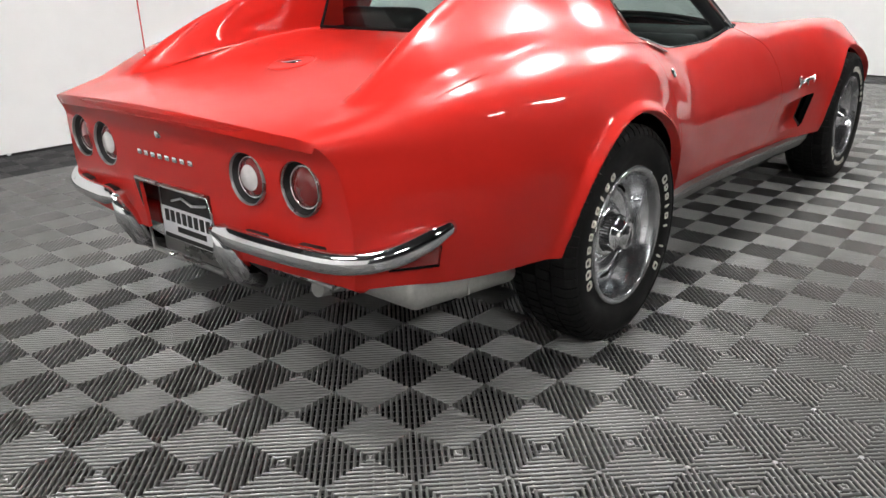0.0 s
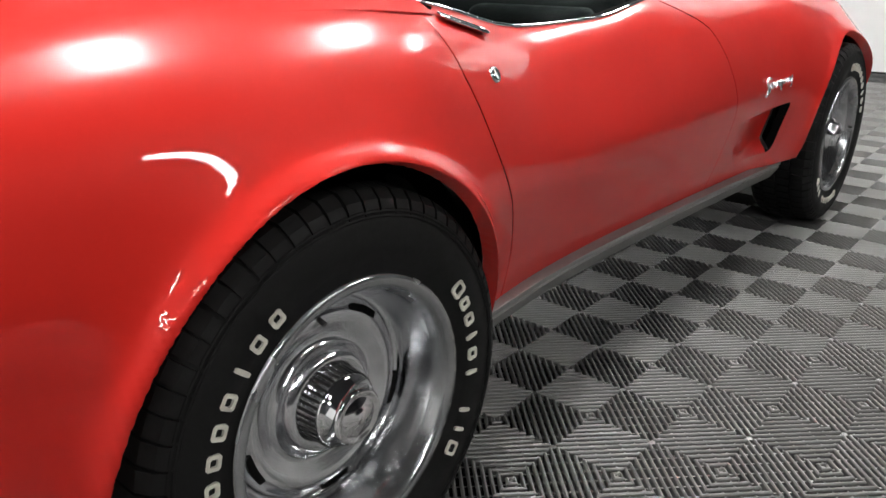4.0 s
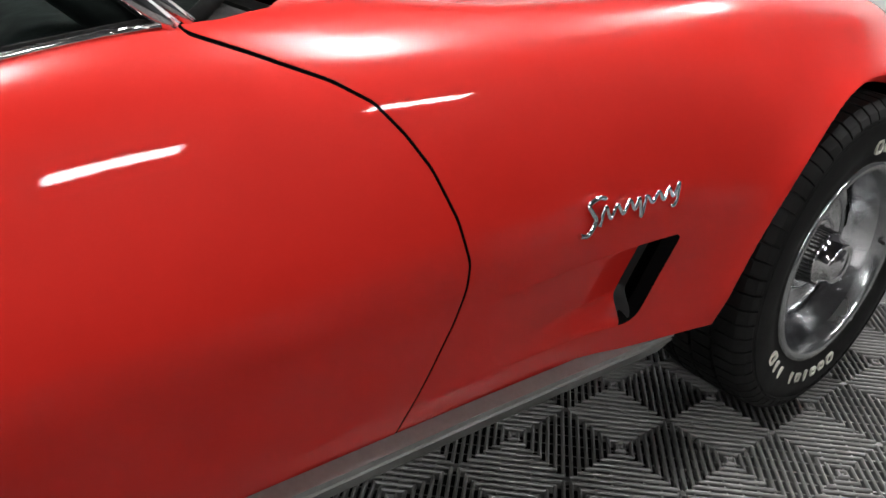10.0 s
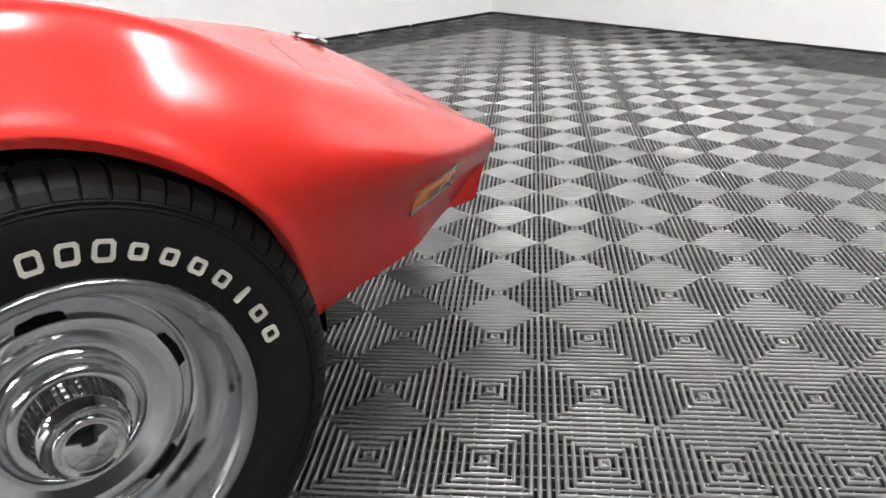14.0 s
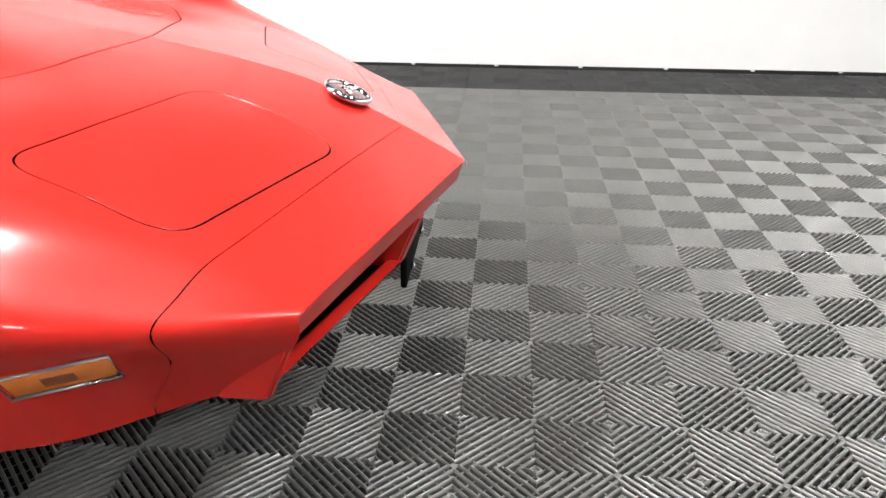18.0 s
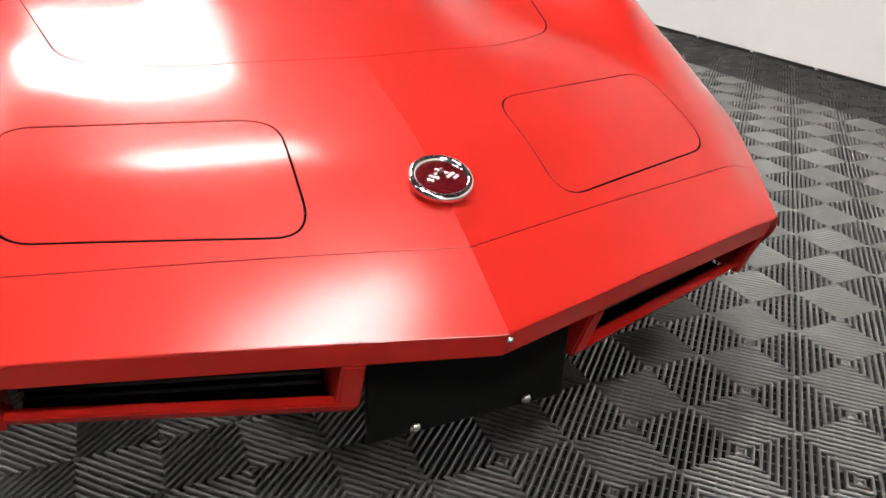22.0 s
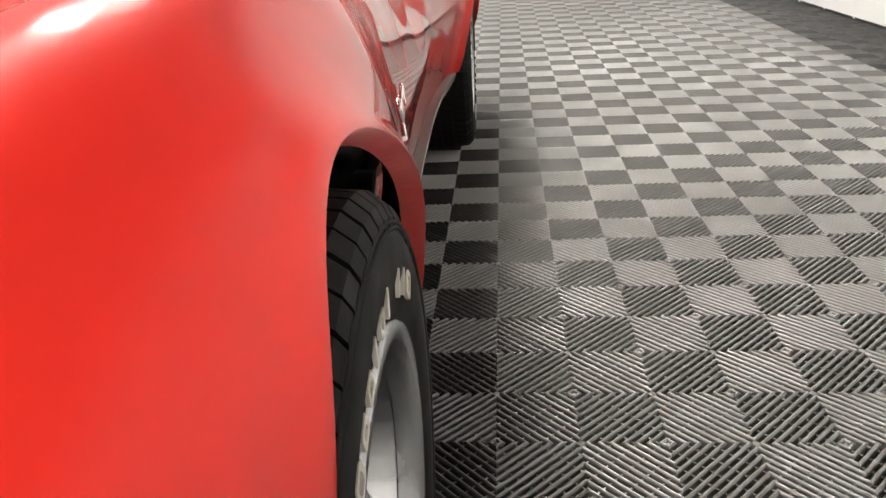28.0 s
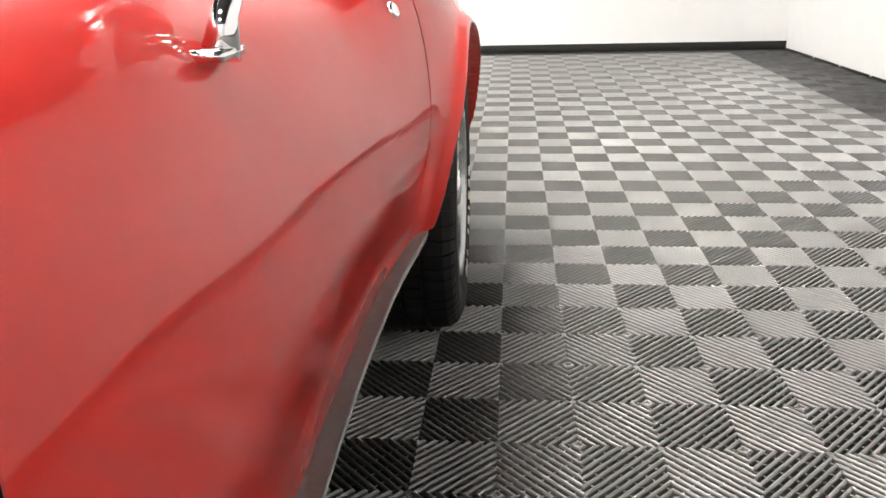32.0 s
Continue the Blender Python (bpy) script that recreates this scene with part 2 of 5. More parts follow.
def grid_tris(a, b):
    i = np.arange(a * b).reshape(a, b)
    p, q, r, s = i[:-1, :-1].ravel(), i[1:, :-1].ravel(), i[1:, 1:].ravel(), i[:-1, 1:].ravel()
    return np.vstack([np.c_[p, q, r], np.c_[p, r, s]])


class Shell:
    """A curved sheet of triangles, with normals, that can be cut along a field."""

    def __init__(self, v, n, t, extra=None):
        self.v, self.n, self.t, self.e = v, n, t, extra

    def cut(self, f):
        """The pieces with f < 0 and with f >= 0."""
        v, n, e = list(self.v), list(self.n), list(self.e)
        f = np.asarray(f, float)
        f = np.where(np.abs(f) < 1e-7, 1e-7, f)
        s = (f[self.t] < 0).sum(1)
        low, high = [tuple(x) for x in self.t[s == 3]], [tuple(x) for x in self.t[s == 0]]
        made = {}

        def mid(a, b):
            k = (min(a, b), max(a, b))
            if k not in made:
                w = f[k[0]] / (f[k[0]] - f[k[1]])
                made[k] = len(v)
                v.append(self.v[k[0]] * (1 - w) + self.v[k[1]] * w)
                m = self.n[k[0]] * (1 - w) + self.n[k[1]] * w
                n.append(m / np.linalg.norm(m))
                e.append(self.e[k[0]] * (1 - w) + self.e[k[1]] * w)
            return made[k]

        for tri in self.t[(s == 1) | (s == 2)]:
            neg = [f[x] < 0 for x in tri]
            lone = neg.index(True) if sum(neg) == 1 else neg.index(False)
            a, b, c = tri[lone], tri[(lone + 1) % 3], tri[(lone + 2) % 3]
            p, q = mid(a, b), mid(a, c)
            one, two = [(a, p, q)], [(p, b, c), (p, c, q)]
            (low if sum(neg) == 1 else high).extend(one)
            (high if sum(neg) == 1 else low).extend(two)
        v, n, e = np.array(v), np.array(n), np.array(e)
        return self._of(v, n, e, low), self._of(v, n, e, high)

    def _of(self, v, n, e, t):
        t = np.array(t, int).reshape(-1, 3)
        used = np.unique(t)
        back = np.zeros(len(v), int)
        back[used] = np.arange(len(used))
        return Shell(v[used], n[used], back[t], e[used])

    def mirrored(self):
        m = np.array([-1, 1, 1])
        return Shell(self.v * m, self.n * m, self.t[:, ::-1], self.e)

    def mesh(self, name, depth=0.012, inward=None, lined=False):
        """The sheet as a mesh, with its open edges turned inwards by depth."""
        v, n, t = self.v, self.n, self.t
        edges = {}
        for tri in t:
            for a, b in ((tri[0], tri[1]), (tri[1], tri[2]), (tri[2], tri[0])):
                edges[(a, b)] = edges.get((a, b), 0) + 1
        rim = [(a, b) for a, b in edges if (b, a) not in edges]
        verts, faces = [tuple(x) for x in v], [tuple(x) for x in t]
        norms = [tuple(x) for x in n]
        if depth:
            twin = {}
            for a, b in rim:
                for x in (a, b):
                    if x not in twin:
                        d = -n[x] * depth if inward is None else np.array(inward) * depth
                        twin[x] = len(verts)
                        verts += [tuple(v[x] - n[x] * 0.0015), tuple(v[x] + d)]
                        norms += [tuple(n[x]), tuple(n[x])]
                faces.append((b, a, twin[a], twin[b]))
                faces.append((twin[b], twin[a], twin[a] + 1, twin[b] + 1))
        me = from_arrays(name, verts, faces, norms)
        if lined:
            me.materials.append(RED)
            me.materials.append(SEAL)
            for k in range(len(t) + 1, len(faces), 2):
                c = me.polygons[k].center
                if c.y > -0.85 and min(math.hypot(c.y + 0.015, c.z - 0.335), math.hypot(c.y - 2.458, c.z - 0.335)) > 0.40:
                    me.polygons[k].material_index = 1
        return me


def inside(poly, pts, chunk=4000):
    """Signed distance of points (n, 2) to a closed polygon, negative within."""
    poly, out = np.asarray(poly, float), []
    a, b = poly, np.roll(poly, -1, 0)
    ab = b - a
    for k in range(0, len(pts), chunk):
        p = pts[k : k + chunk, None]
        t = np.clip(((p - a) * ab).sum(-1) / np.maximum((ab**2).sum(-1), 1e-12), 0, 1)
        d = np.linalg.norm(p - a - t[..., None] * ab, axis=-1).min(1)
        c = ((a[:, 1] > p[..., 1]) != (b[:, 1] > p[..., 1])) & (p[..., 0] < ab[:, 0] * (p[..., 1] - a[:, 1]) / np.where(ab[:, 1] == 0, 1e-9, ab[:, 1]) + a[:, 0])
        out.append(np.where(c.sum(1) % 2 == 1, -d, d))
    return np.concatenate(out)


def rounded(poly, r, n=8):
    """A polygon with its corners rounded."""
    poly, out = [Vector(p) for p in poly], []
    for k, p in enumerate(poly):
        a, b = poly[k - 1], poly[(k + 1) % len(poly)]
        rk = r[k] if isinstance(r, (list, tuple)) else r
        d1, d2 = (a - p).normalized() * min(rk, (a - p).length * 0.45), (b - p).normalized() * min(rk, (b - p).length * 0.45)
        for i in range(n + 1):
            t = i / n
            out.append((p + d1) * (1 - t) ** 2 + p * 2 * t * (1 - t) + (p + d2) * t**2)
    return np.array([tuple(p) for p in out])


def words(text, size, material, parent, m, depth=0.002, name="lettering", spacing=1.0, width=None, label="", shear=0.0):
    """Raised letters as a mesh, lying at the pose m."""
    cu = bpy.data.curves.new(name, "FONT")
    cu.body, cu.size, cu.extrude, cu.align_x, cu.align_y, cu.space_character, cu.shear = text, size, depth, "CENTER", "CENTER", spacing, shear
    cu.resolution_u = 3
    tmp = bpy.data.objects.new(name, cu)
    me = bpy.data.meshes.new_from_object(tmp)
    bpy.data.objects.remove(tmp)
    if width:
        xs = [v.co.x for v in me.vertices]
        k = width / max(1e-6, max(xs) - min(xs))
        me.transform(Matrix.Diagonal((k, 1, 1, 1)))
    me.transform(m)
    me.materials.clear()
    return part(name, me, material, parent, label)


# ---- room ----
TURN = -0.5  # the tiles' grid against the car, degrees
GRID = pose(0, 0, 0, 0, 0, TURN) @ Matrix.Translation((0.85, 0.545, 0))
CELL = 0.15
XL, XR, YB, YF, H = -3.50, 15.5, -5.62, 7.15, 4.7  # the walls' faces
WHITE_TOP, LAMP_Z = 3.3, 4.15  # the white boards' height, and the lamps'



def wall(name, lo, hi, material=WALL):
    """A wall of white boards up to their top edge, with the dark wall of the open roof space above."""
    tagged(part(name, block(lo, (*hi[:2], WHITE_TOP)), material), "plain white painted studio wall above tiled floor" if material is WALL else "dark far wall of the open hall", "wall", kind="structure")
    tagged(part(name + "_upper", block((*lo[:2], WHITE_TOP), (*hi[:2], H)), CEIL), "dark upper wall below the open ceiling", "wall", kind="structure")


wall("wall_west", (XL - 0.15, YB - 0.15, -0.05), (XL, YF + 0.15, H))
wall("wall_east", (XR, YB - 0.15, -0.05), (XR + 0.15, YF + 0.15, H), CEIL)
wall("wall_north", (XL, YF, -0.05), (1.4, YF + 0.15, H))
wall("wall_north_hall", (1.4, YF, -0.05), (XR, YF + 0.15, H), CEIL)
wall("wall_south", (XL, YB - 0.15, -0.05), (4.5, YB, H))
wall("wall_south_hall", (4.5, YB - 0.15, -0.05), (XR, YB, H), CEIL)
tagged(part("ceiling", block((XL - 0.15, YB - 0.15, H), (XR + 0.15, YF + 0.15, H + 0.1)), CEIL), "dark open hall ceiling above hung lights", "ceiling", kind="structure")
sub = tagged(part("floor", block((XL, YB, -0.06), (XR, YF, -0.0215)), SUBFLOOR), "interlocking ribbed plastic tile floor, grey with a black border", "floor", kind="structure")
tagged(part("baseboard", block((XL, YB, -0.01), (XR, YB + 0.012, 0.075), 0.003), BLACK), "low black rubber baseboard along white wall", "baseboard", kind="structure")
west_trim = tagged(part("trim", block((XL, YB, -0.01), (XL + 0.008, YF, 0.014)), BLACK), "thin black strip where wall meets floor", "trim", kind="structure")
tagged(part("trim", block((XL, YF - 0.008, -0.01), (XR, YF, 0.014)), BLACK), "thin black strip where wall meets floor", "trim", kind="structure")

CLIP = block((-0.001, -0.012, -0.006), (0.007, 0.012, 0.007), 0.002)
clip_mesh = bpy.data.meshes.new("clip")
CLIP.to_mesh(clip_mesh)
CLIP.free()
clip_mesh.materials.append(PLATEWHITE)
for k in range(22):
    part("clip", clip_mesh, None, west_trim).location = (XL + 0.008, -4.9 + 0.53 * k, 0.012)


# ---- ceiling lights ----
TUBE = glowing("lamp_tube", (1.0, 0.985, 0.96), 76.0)
HOUSING = pbr("white_enamel", (0.8, 0.8, 0.8), 0.4)
tube_mesh = bpy.data.meshes.new("tube")
bm = block((-0.031, -0.59, -0.012), (0.031, 0.59, 0.012), 0.006, 1)
bm.to_mesh(tube_mesh)
bm.free()
tube_mesh.materials.append(TUBE)


def ceiling_light(x, y):
    """A high-bay fitting of six tubes, staggered a little at the ends, hung on two rods."""
    root = empty("ceiling_light", "white six-tube high-bay light hung under dark ceiling", "light", "ceiling lights")
    root.location = (x, y, LAMP_Z)
    part("housing", block((-0.23, -0.62, 0.0), (0.23, 0.62, 0.05), 0.008), HOUSING, root)
    for k in range(6):
        part("tube", tube_mesh, None, root).location = (-0.18 + 0.072 * k, 0.012 if k % 2 else -0.012, -0.016)
    for y1 in (-0.45, 0.45):
        part("rod", tube([(0, y1, 0.05), (0, y1, H - LAMP_Z)], 0.006, 6), BLACK, root)
    return root


first = ceiling_light(6.5, -7.4)
for ly in (-3.9, -1.45, 1.0, 3.45, 5.9):
    copy_thing(first, pose(0.45, ly, LAMP_Z, 0, 0, 90))
first.location = (6.0, -4.95, LAMP_Z)
for lx, ly in ((6.2, -2.5), (6.6, 2.4), (5.5, 5.0)):
    copy_thing(first, pose(lx, ly, LAMP_Z))


# ---- car body ----
car = empty("sports_car", "red two-door coupe with chrome bumpers and removed roof panels", "car")

# Half sections from the middle line out over the wing and down to the sill: x and z by station y.
STATIONS = {
    -1.035: [(0, .785), (.20, .782), (.38, .773), (.50, .766), (.575, .760), (.610, .742), (.640, .66), (.655, .52), (.64, .41)],
    -0.92: [(0, .795), (.20, .793), (.38, .789), (.52, .785), (.610, .784), (.664, .750), (.698, .65), (.704, .52), (.685, .40)],
    -0.75: [(0, .812), (.20, .812), (.38, .812), (.54, .815), (.64, .825), (.72, .78), (.755, .65), (.755, .50), (.73, .385)],
    -0.45: [(0, .866), (.20, .866), (.38, .866), (.55, .872), (.67, .885), (.785, .81), (.835, .65), (.835, .48), (.81, .375)],
    -0.10: [(0, .905), (.20, .905), (.38, .905), (.56, .905), (.69, .906), (.815, .81), (.872, .64), (.870, .48), (.845, .37)],
    0.15: [(0, .905), (.20, .905), (.38, .905), (.57, .905), (.69, .900), (.805, .81), (.862, .63), (.858, .47), (.835, .365)],
    0.40: [(0, .88), (.20, .88), (.38, .88), (.58, .88), (.675, .868), (.765, .78), (.820, .60), (0.806, .45), (0.782, .350)],
    0.65: [(0, .83), (.20, .83), (.38, .83), (.58, .83), (.655, .824), (.722, .755), (.787, .58), (0.774, .44), (0.753, .342)],
    0.95: [(0, .83), (.20, .83), (.38, .83), (.58, .83), (.655, .826), (.713, .752), (.777, .575), (0.764, .44), (0.744, .336)],
    1.25: [(0, .88), (.20, .88), (.38, .875), (.58, .868), (.646, .854), (.710, .772), (.777, .575), (0.764, .435), (0.744, .330)],
    1.50: [(0, .895), (.20, .892), (.38, .882), (.56, .872), (.630, .853), (.716, .782), (.780, .585), (0.768, .43), (0.747, .322)],
    1.80: [(0, .872), (.20, .868), (.38, .830), (.54, .832), (.645, .852), (.733, .778), (.790, .590), (0.774, .43), (0.753, .315)],
    1.95: [(0, .860), (.20, .856), (.38, .815), (.535, .823), (.655, .853), (.750, .777), (.808, .590), (.798, .435), (.785, .315)],
    2.15: [(0, .842), (.20, .838), (.38, .795), (.53, .808), (.688, .855), (.784, .760), (.842, .610), (.846, .45), (.825, .32)],
    2.50: [(0, .800), (.20, .796), (.38, .760), (.52, .774), (.688, .842), (.782, .766), (.872, .622), (.867, .47), (.845, .33)],
    2.80: [(0, .745), (.20, .742), (.38, .722), (.52, .730), (.675, .786), (.762, .730), (.852, .612), (.846, .45), (.812, .33)],
    3.05: [(0, .697), (.20, .695), (.38, .690), (.54, .690), (.640, .710), (.740, .682), (.832, .592), (.812, .465), (.765, .345)],
    3.25: [(0, .645), (.20, .642), (.38, .637), (.55, .630), (.635, .628), (.710, .608), (.790, .552), (.742, .458), (.705, .348)],
    3.42: [(0, .564), (.20, .561), (.36, .556), (.52, .550), (.595, .547), (.648, .532), (.702, .510), (.662, .44), (.640, .357)],
    3.54: [(0, .498), (.18, .498), (.34, .497), (.49, .495), (.560, .494), (.592, .493), (.612, .488), (.600, .43), (.585, .37)],
}


def smooth01(t):
    t = np.clip(t, 0, 1)
    return t * t * (3 - 2 * t)


def bend(x, y, z):
    """How far a station's points lie behind its middle: the pointed nose and the bowed tail."""
    x = np.abs(x)
    nose_in = -0.28 * x * smooth01((y - 2.55) / 0.65) - 0.075 * smooth01((0.475 - z) / 0.12) * smooth01((y - 3.25) / 0.25)
    tail_in = 0.12 * x**2 * smooth01((-0.55 - y) / 0.4) + smooth01((-0.70 - y) / 0.33) * (0.032 * smooth01((0.768 - z) / 0.08) + 0.02 * np.clip((0.70 - z) / 0.3, 0, 1))
    return nose_in + tail_in


ys0 = sorted(STATIONS)
ctrl = np.array([STATIONS[y] for y in ys0])
NY, NT = 480, 150
yq = np.linspace(-1.035, 3.54, NY)
cx = np.array([[hermite(ys0, ctrl[:, k, a], yq) for a in (0, 1)] for k in range(ctrl.shape[1])])  # point, axis, station
rows = []
for i in range(NY):
    line = catmull(cx[:, :, i], 400)
    step = np.r_[0, np.cumsum(np.linalg.norm(np.diff(line, axis=0), axis=1))]
    s = np.linspace(0, step[-1], NT)
    rows.append(np.c_[np.interp(s, step, line[:, 0]), np.interp(s, step, line[:, 1])])
rows = np.array(rows)
for _ in range(6):  # soften the stations' joins
    mid = rows.copy()
    mid[1:-1] = rows[1:-1] * 0.5 + (rows[2:] + rows[:-2]) * 0.25
    mid[:, 1:-1] = mid[:, 1:-1] * 0.5 + (mid[:, 2:] + mid[:, :-2]) * 0.25
    mid[:, 0, 0] = 0
    rows = mid
calm = (smooth01((yq + 0.75) / 0.3) * smooth01((2.75 - yq) / 0.3))[:, None, None]
for _ in range(40):  # even out the flanks lengthwise
    mid = rows.copy()
    mid[1:-1] = rows[1:-1] * 0.5 + (rows[2:] + rows[:-2]) * 0.25
    rows = rows * (1 - calm) + mid * calm
sheet = np.zeros((NY, NT, 3))
sheet[..., 0], sheet[..., 2] = rows[..., 0], rows[..., 1]
sheet[..., 1] = yq[:, None] + bend(rows[..., 0], yq[:, None], rows[..., 1])
# Rolled lips round the wheel openings.
ARCHES = ((-0.015, 0.335, 0.372), (2.458, 0.335, 0.372))
for cy, cz, r in ARCHES:
    far = np.hypot((sheet[..., 1] - cy) * 1.022, (sheet[..., 2] - cz) * 0.978) - r
    flare = ((0.018 if cy < 1 else 0.006) * np.exp(-((far / 0.017) ** 2)) + (0.010 if cy < 1 else 0.006) * np.exp(-((far / 0.05) ** 2))) * (sheet[..., 0] > 0.6) * smooth01((sheet[..., 2] - 0.28) / 0.1)
    sheet[..., 0] += flare
base_y = np.repeat(yq[:, None], NT, 1)
nrm = grid_normals(sheet)
if nrm[NY // 2, 4, 2] < 0:
    nrm = -nrm
tri = grid_tris(NY, NT)
fn = np.cross(sheet.reshape(-1, 3)[tri[:, 1]] - sheet.reshape(-1, 3)[tri[:, 0]], sheet.reshape(-1, 3)[tri[:, 2]] - sheet.reshape(-1, 3)[tri[:, 0]])
if (fn * nrm.reshape(-1, 3)[tri[:, 0]]).sum() < 0:
    tri = tri[:, ::-1]
skin = Shell(sheet.reshape(-1, 3), nrm.reshape(-1, 3), tri, base_y.ravel())

# Wheel openings.
for cy, cz, r in ARCHES:
    f = np.where(skin.v[:, 0] > 0.45, np.hypot((skin.v[:, 1] - cy) * 1.022, (skin.v[:, 2] - cz) * 0.978) - r, 1.0)
    _, skin = skin.cut(f)
# The cockpit's opening, between the doors' waistline, the windscreen's foot and the rear window.
COCKPIT = [(-0.3, -0.06), (0.42, -0.06), (0.60, 0.10), (0.632, 0.33), (0.642, 0.60), (0.642, 0.95), (0.632, 1.25), (0.622, 1.33), (0.600, 1.395), (0.56, 1.435), (0.46, 1.495), (0.28, 1.545), (0.0, 1.57), (-0.3, 1.57)]
f = np.where(skin.v[:, 2] > 0.75, inside(COCKPIT, skin.v[:, :2]), 1.0)
_, skin = skin.cut(f)

GAP = 0.0026
DOOR = [(0.318, 1.0), (0.314, 0.898), (0.302, 0.840), (0.312, 0.78), (0.352, 0.68), (0.405, 0.561), (0.432, 0.46), (0.442, 0.25), (1.44, 0.25), (1.492, 0.371), (1.519, 0.438), (1.538, 0.49), (1.554, 0.542), (1.558, 0.575), (1.544, 0.633), (1.517, 0.698), (1.490, 0.74), (1.459, 0.777), (1.416, 0.803), (1.338, 0.835), (1.285, 0.855), (1.27, 0.88), (1.265, 1.0)]
d = np.where(skin.v[:, 0] > 0.5, inside(DOOR, skin.v[:, 1:]), 1.0)
door_skin, _ = skin.cut(d + GAP)
_, skin = skin.cut(d - GAP)
# Bonnet, headlight doors and nose cover: plan outlines.
HOOD = rounded([(-0.3, 2.955), (0.0, 2.955), (0.28, 2.905), (0.475, 2.805), (0.545, 2.50), (0.572, 2.05), (0.588, 1.60), (0.590, 1.425), (0.55, 1.42), (0.46, 1.48), (0.28, 1.53), (0.0, 1.56), (-0.3, 1.56)], [0, 0.05, 0.05, 0.06, 0.02, 0.02, 0.02, 0.02, 0.01, 0.03, 0.03, 0, 0])
d = np.where(skin.v[:, 2] > 0.6, inside(HOOD, skin.v[:, :2]), 1.0)
hood_skin, _ = skin.cut(d + GAP * 0.7)
_, skin = skin.cut(d - GAP * 0.7)
LAMP = rounded([(0.183, 3.114), (0.568, 3.000), (0.578, 3.212), (0.190, 3.343)], 0.055)
d = np.where(skin.v[:, 2] > 0.5, inside(LAMP, skin.v[:, :2]), 1.0)
lamp_skin, _ = skin.cut(d + GAP * 0.7)
_, skin = skin.cut(d - GAP * 0.7)
d = 3.422 - skin.e
nose_skin, _ = skin.cut(d + 0.0009)
_, skin = skin.cut(d - 0.0009)
# The air outlet behind the front wheel.
VENT = rounded([(1.590, 0.505), (1.964, 0.526), (1.916, 0.366), (1.63, 0.368)], [0.02, 0.012, 0.03, 0.05])
d = np.where(skin.v[:, 0] > 0.5, inside(VENT, skin.v[:, 1:]), 1.0)
vent_skin, skin = skin.cut(d)


def vent_depth(y, z):
    ramp = np.clip((y - 1.59) / (0.374 + (z - 0.526) * 0.30), 0, 1)
    return 0.044 * ramp**1.4 * smooth01((z - 0.362) / 0.052)


y, z = vent_skin.v[:, 1], vent_skin.v[:, 2]
deep = vent_depth(y, z)
turn = np.c_[0 * y, (vent_depth(y + 0.002, z) - vent_depth(y - 0.002, z)) / 0.004, (vent_depth(y, z + 0.002) - vent_depth(y, z - 0.002)) / 0.004]
vent_skin.n = vent_skin.n + turn * vent_skin.n[:, :1]
vent_skin.n /= np.linalg.norm(vent_skin.n, axis=1)[:, None]
vent_skin.v = vent_skin.v - np.c_[deep, 0 * deep, 0 * deep]
slot_skin, vent_skin = vent_skin.cut(1.934 + (vent_skin.v[:, 2] - 0.526) * 0.30 - vent_skin.v[:, 1])
slot_skin.v = slot_skin.v - np.array([0.03, 0, 0])

body = part("body_shell", skin.mesh("body_shell", 0.03, None, True), RED, car, "glossy red painted glass-fibre body")
left = part("body_shell", skin.mirrored().mesh("body_shell", 0.03, None, True), RED, car, "glossy red painted glass-fibre body")


def joined(a, b):
    """Two halves that meet on the middle line, as one sheet."""
    return Shell(np.vstack([a.v, b.v]), np.vstack([a.n, b.n]), np.vstack([a.t, b.t + len(a.v)]), np.r_[a.e, b.e])


def middle(sh):
    """Sets the normals on the middle line upright across, so that both halves meet smoothly."""
    on = np.abs(sh.v[:, 0]) < 1e-4
    sh.n[on, 0] = 0
    sh.n[on] /= np.linalg.norm(sh.n[on], axis=1, keepdims=True)
    return sh


for s in (hood_skin, skin):
    middle(s)
hood = part("bonnet", joined(hood_skin, hood_skin.mirrored()).mesh("bonnet", 0.014, None, True), RED, car, "red bonnet with raised middle and thin shut lines")
nose = part("front_bumper_cover", joined(nose_skin, nose_skin.mirrored()).mesh("front_bumper_cover", 0.008), RED, car, "body-coloured pointed bumper cover")
for k, sh in enumerate((lamp_skin, lamp_skin.mirrored())):
    part("headlight_door", sh.mesh("headlight_door", 0.014, None, True), RED, car, "closed red pop-up headlight door")
doors = []
for k, sh in enumerate((door_skin, door_skin.mirrored())):
    doors.append(part("door", sh.mesh("door", 0.03, None, True), RED, car, "closed red door"))
for k, sh in enumerate((vent_skin, vent_skin.mirrored())):
    s = 1 if k == 0 else -1
    p = part("wing_vent", sh.mesh("wing_vent", 0), RED, car, "recessed red air outlet with black slot")
    sl = slot_skin if k == 0 else slot_skin.mirrored()
    part("slot", sl.mesh("slot", 0.028, (s, 0, 0)), BLACK, p, "black slot")


def on_skin(x, y, z, lift=0.0):
    """The nearest point of the body's outer sheet and its normal, mirrored for negative x."""
    q = sheet.reshape(-1, 3)
    k = int(((q - (abs(x), y, z)) ** 2).sum(1).argmin())
    p, n = Vector(q[k]), Vector(nrm.reshape(-1, 3)[k])
    p = Vector((abs(x), y, z)) - n * (Vector((abs(x), y, z)) - p).dot(n)
    if x < 0:
        p.x, n.x = -p.x, -n.x
    return p + n * lift, n


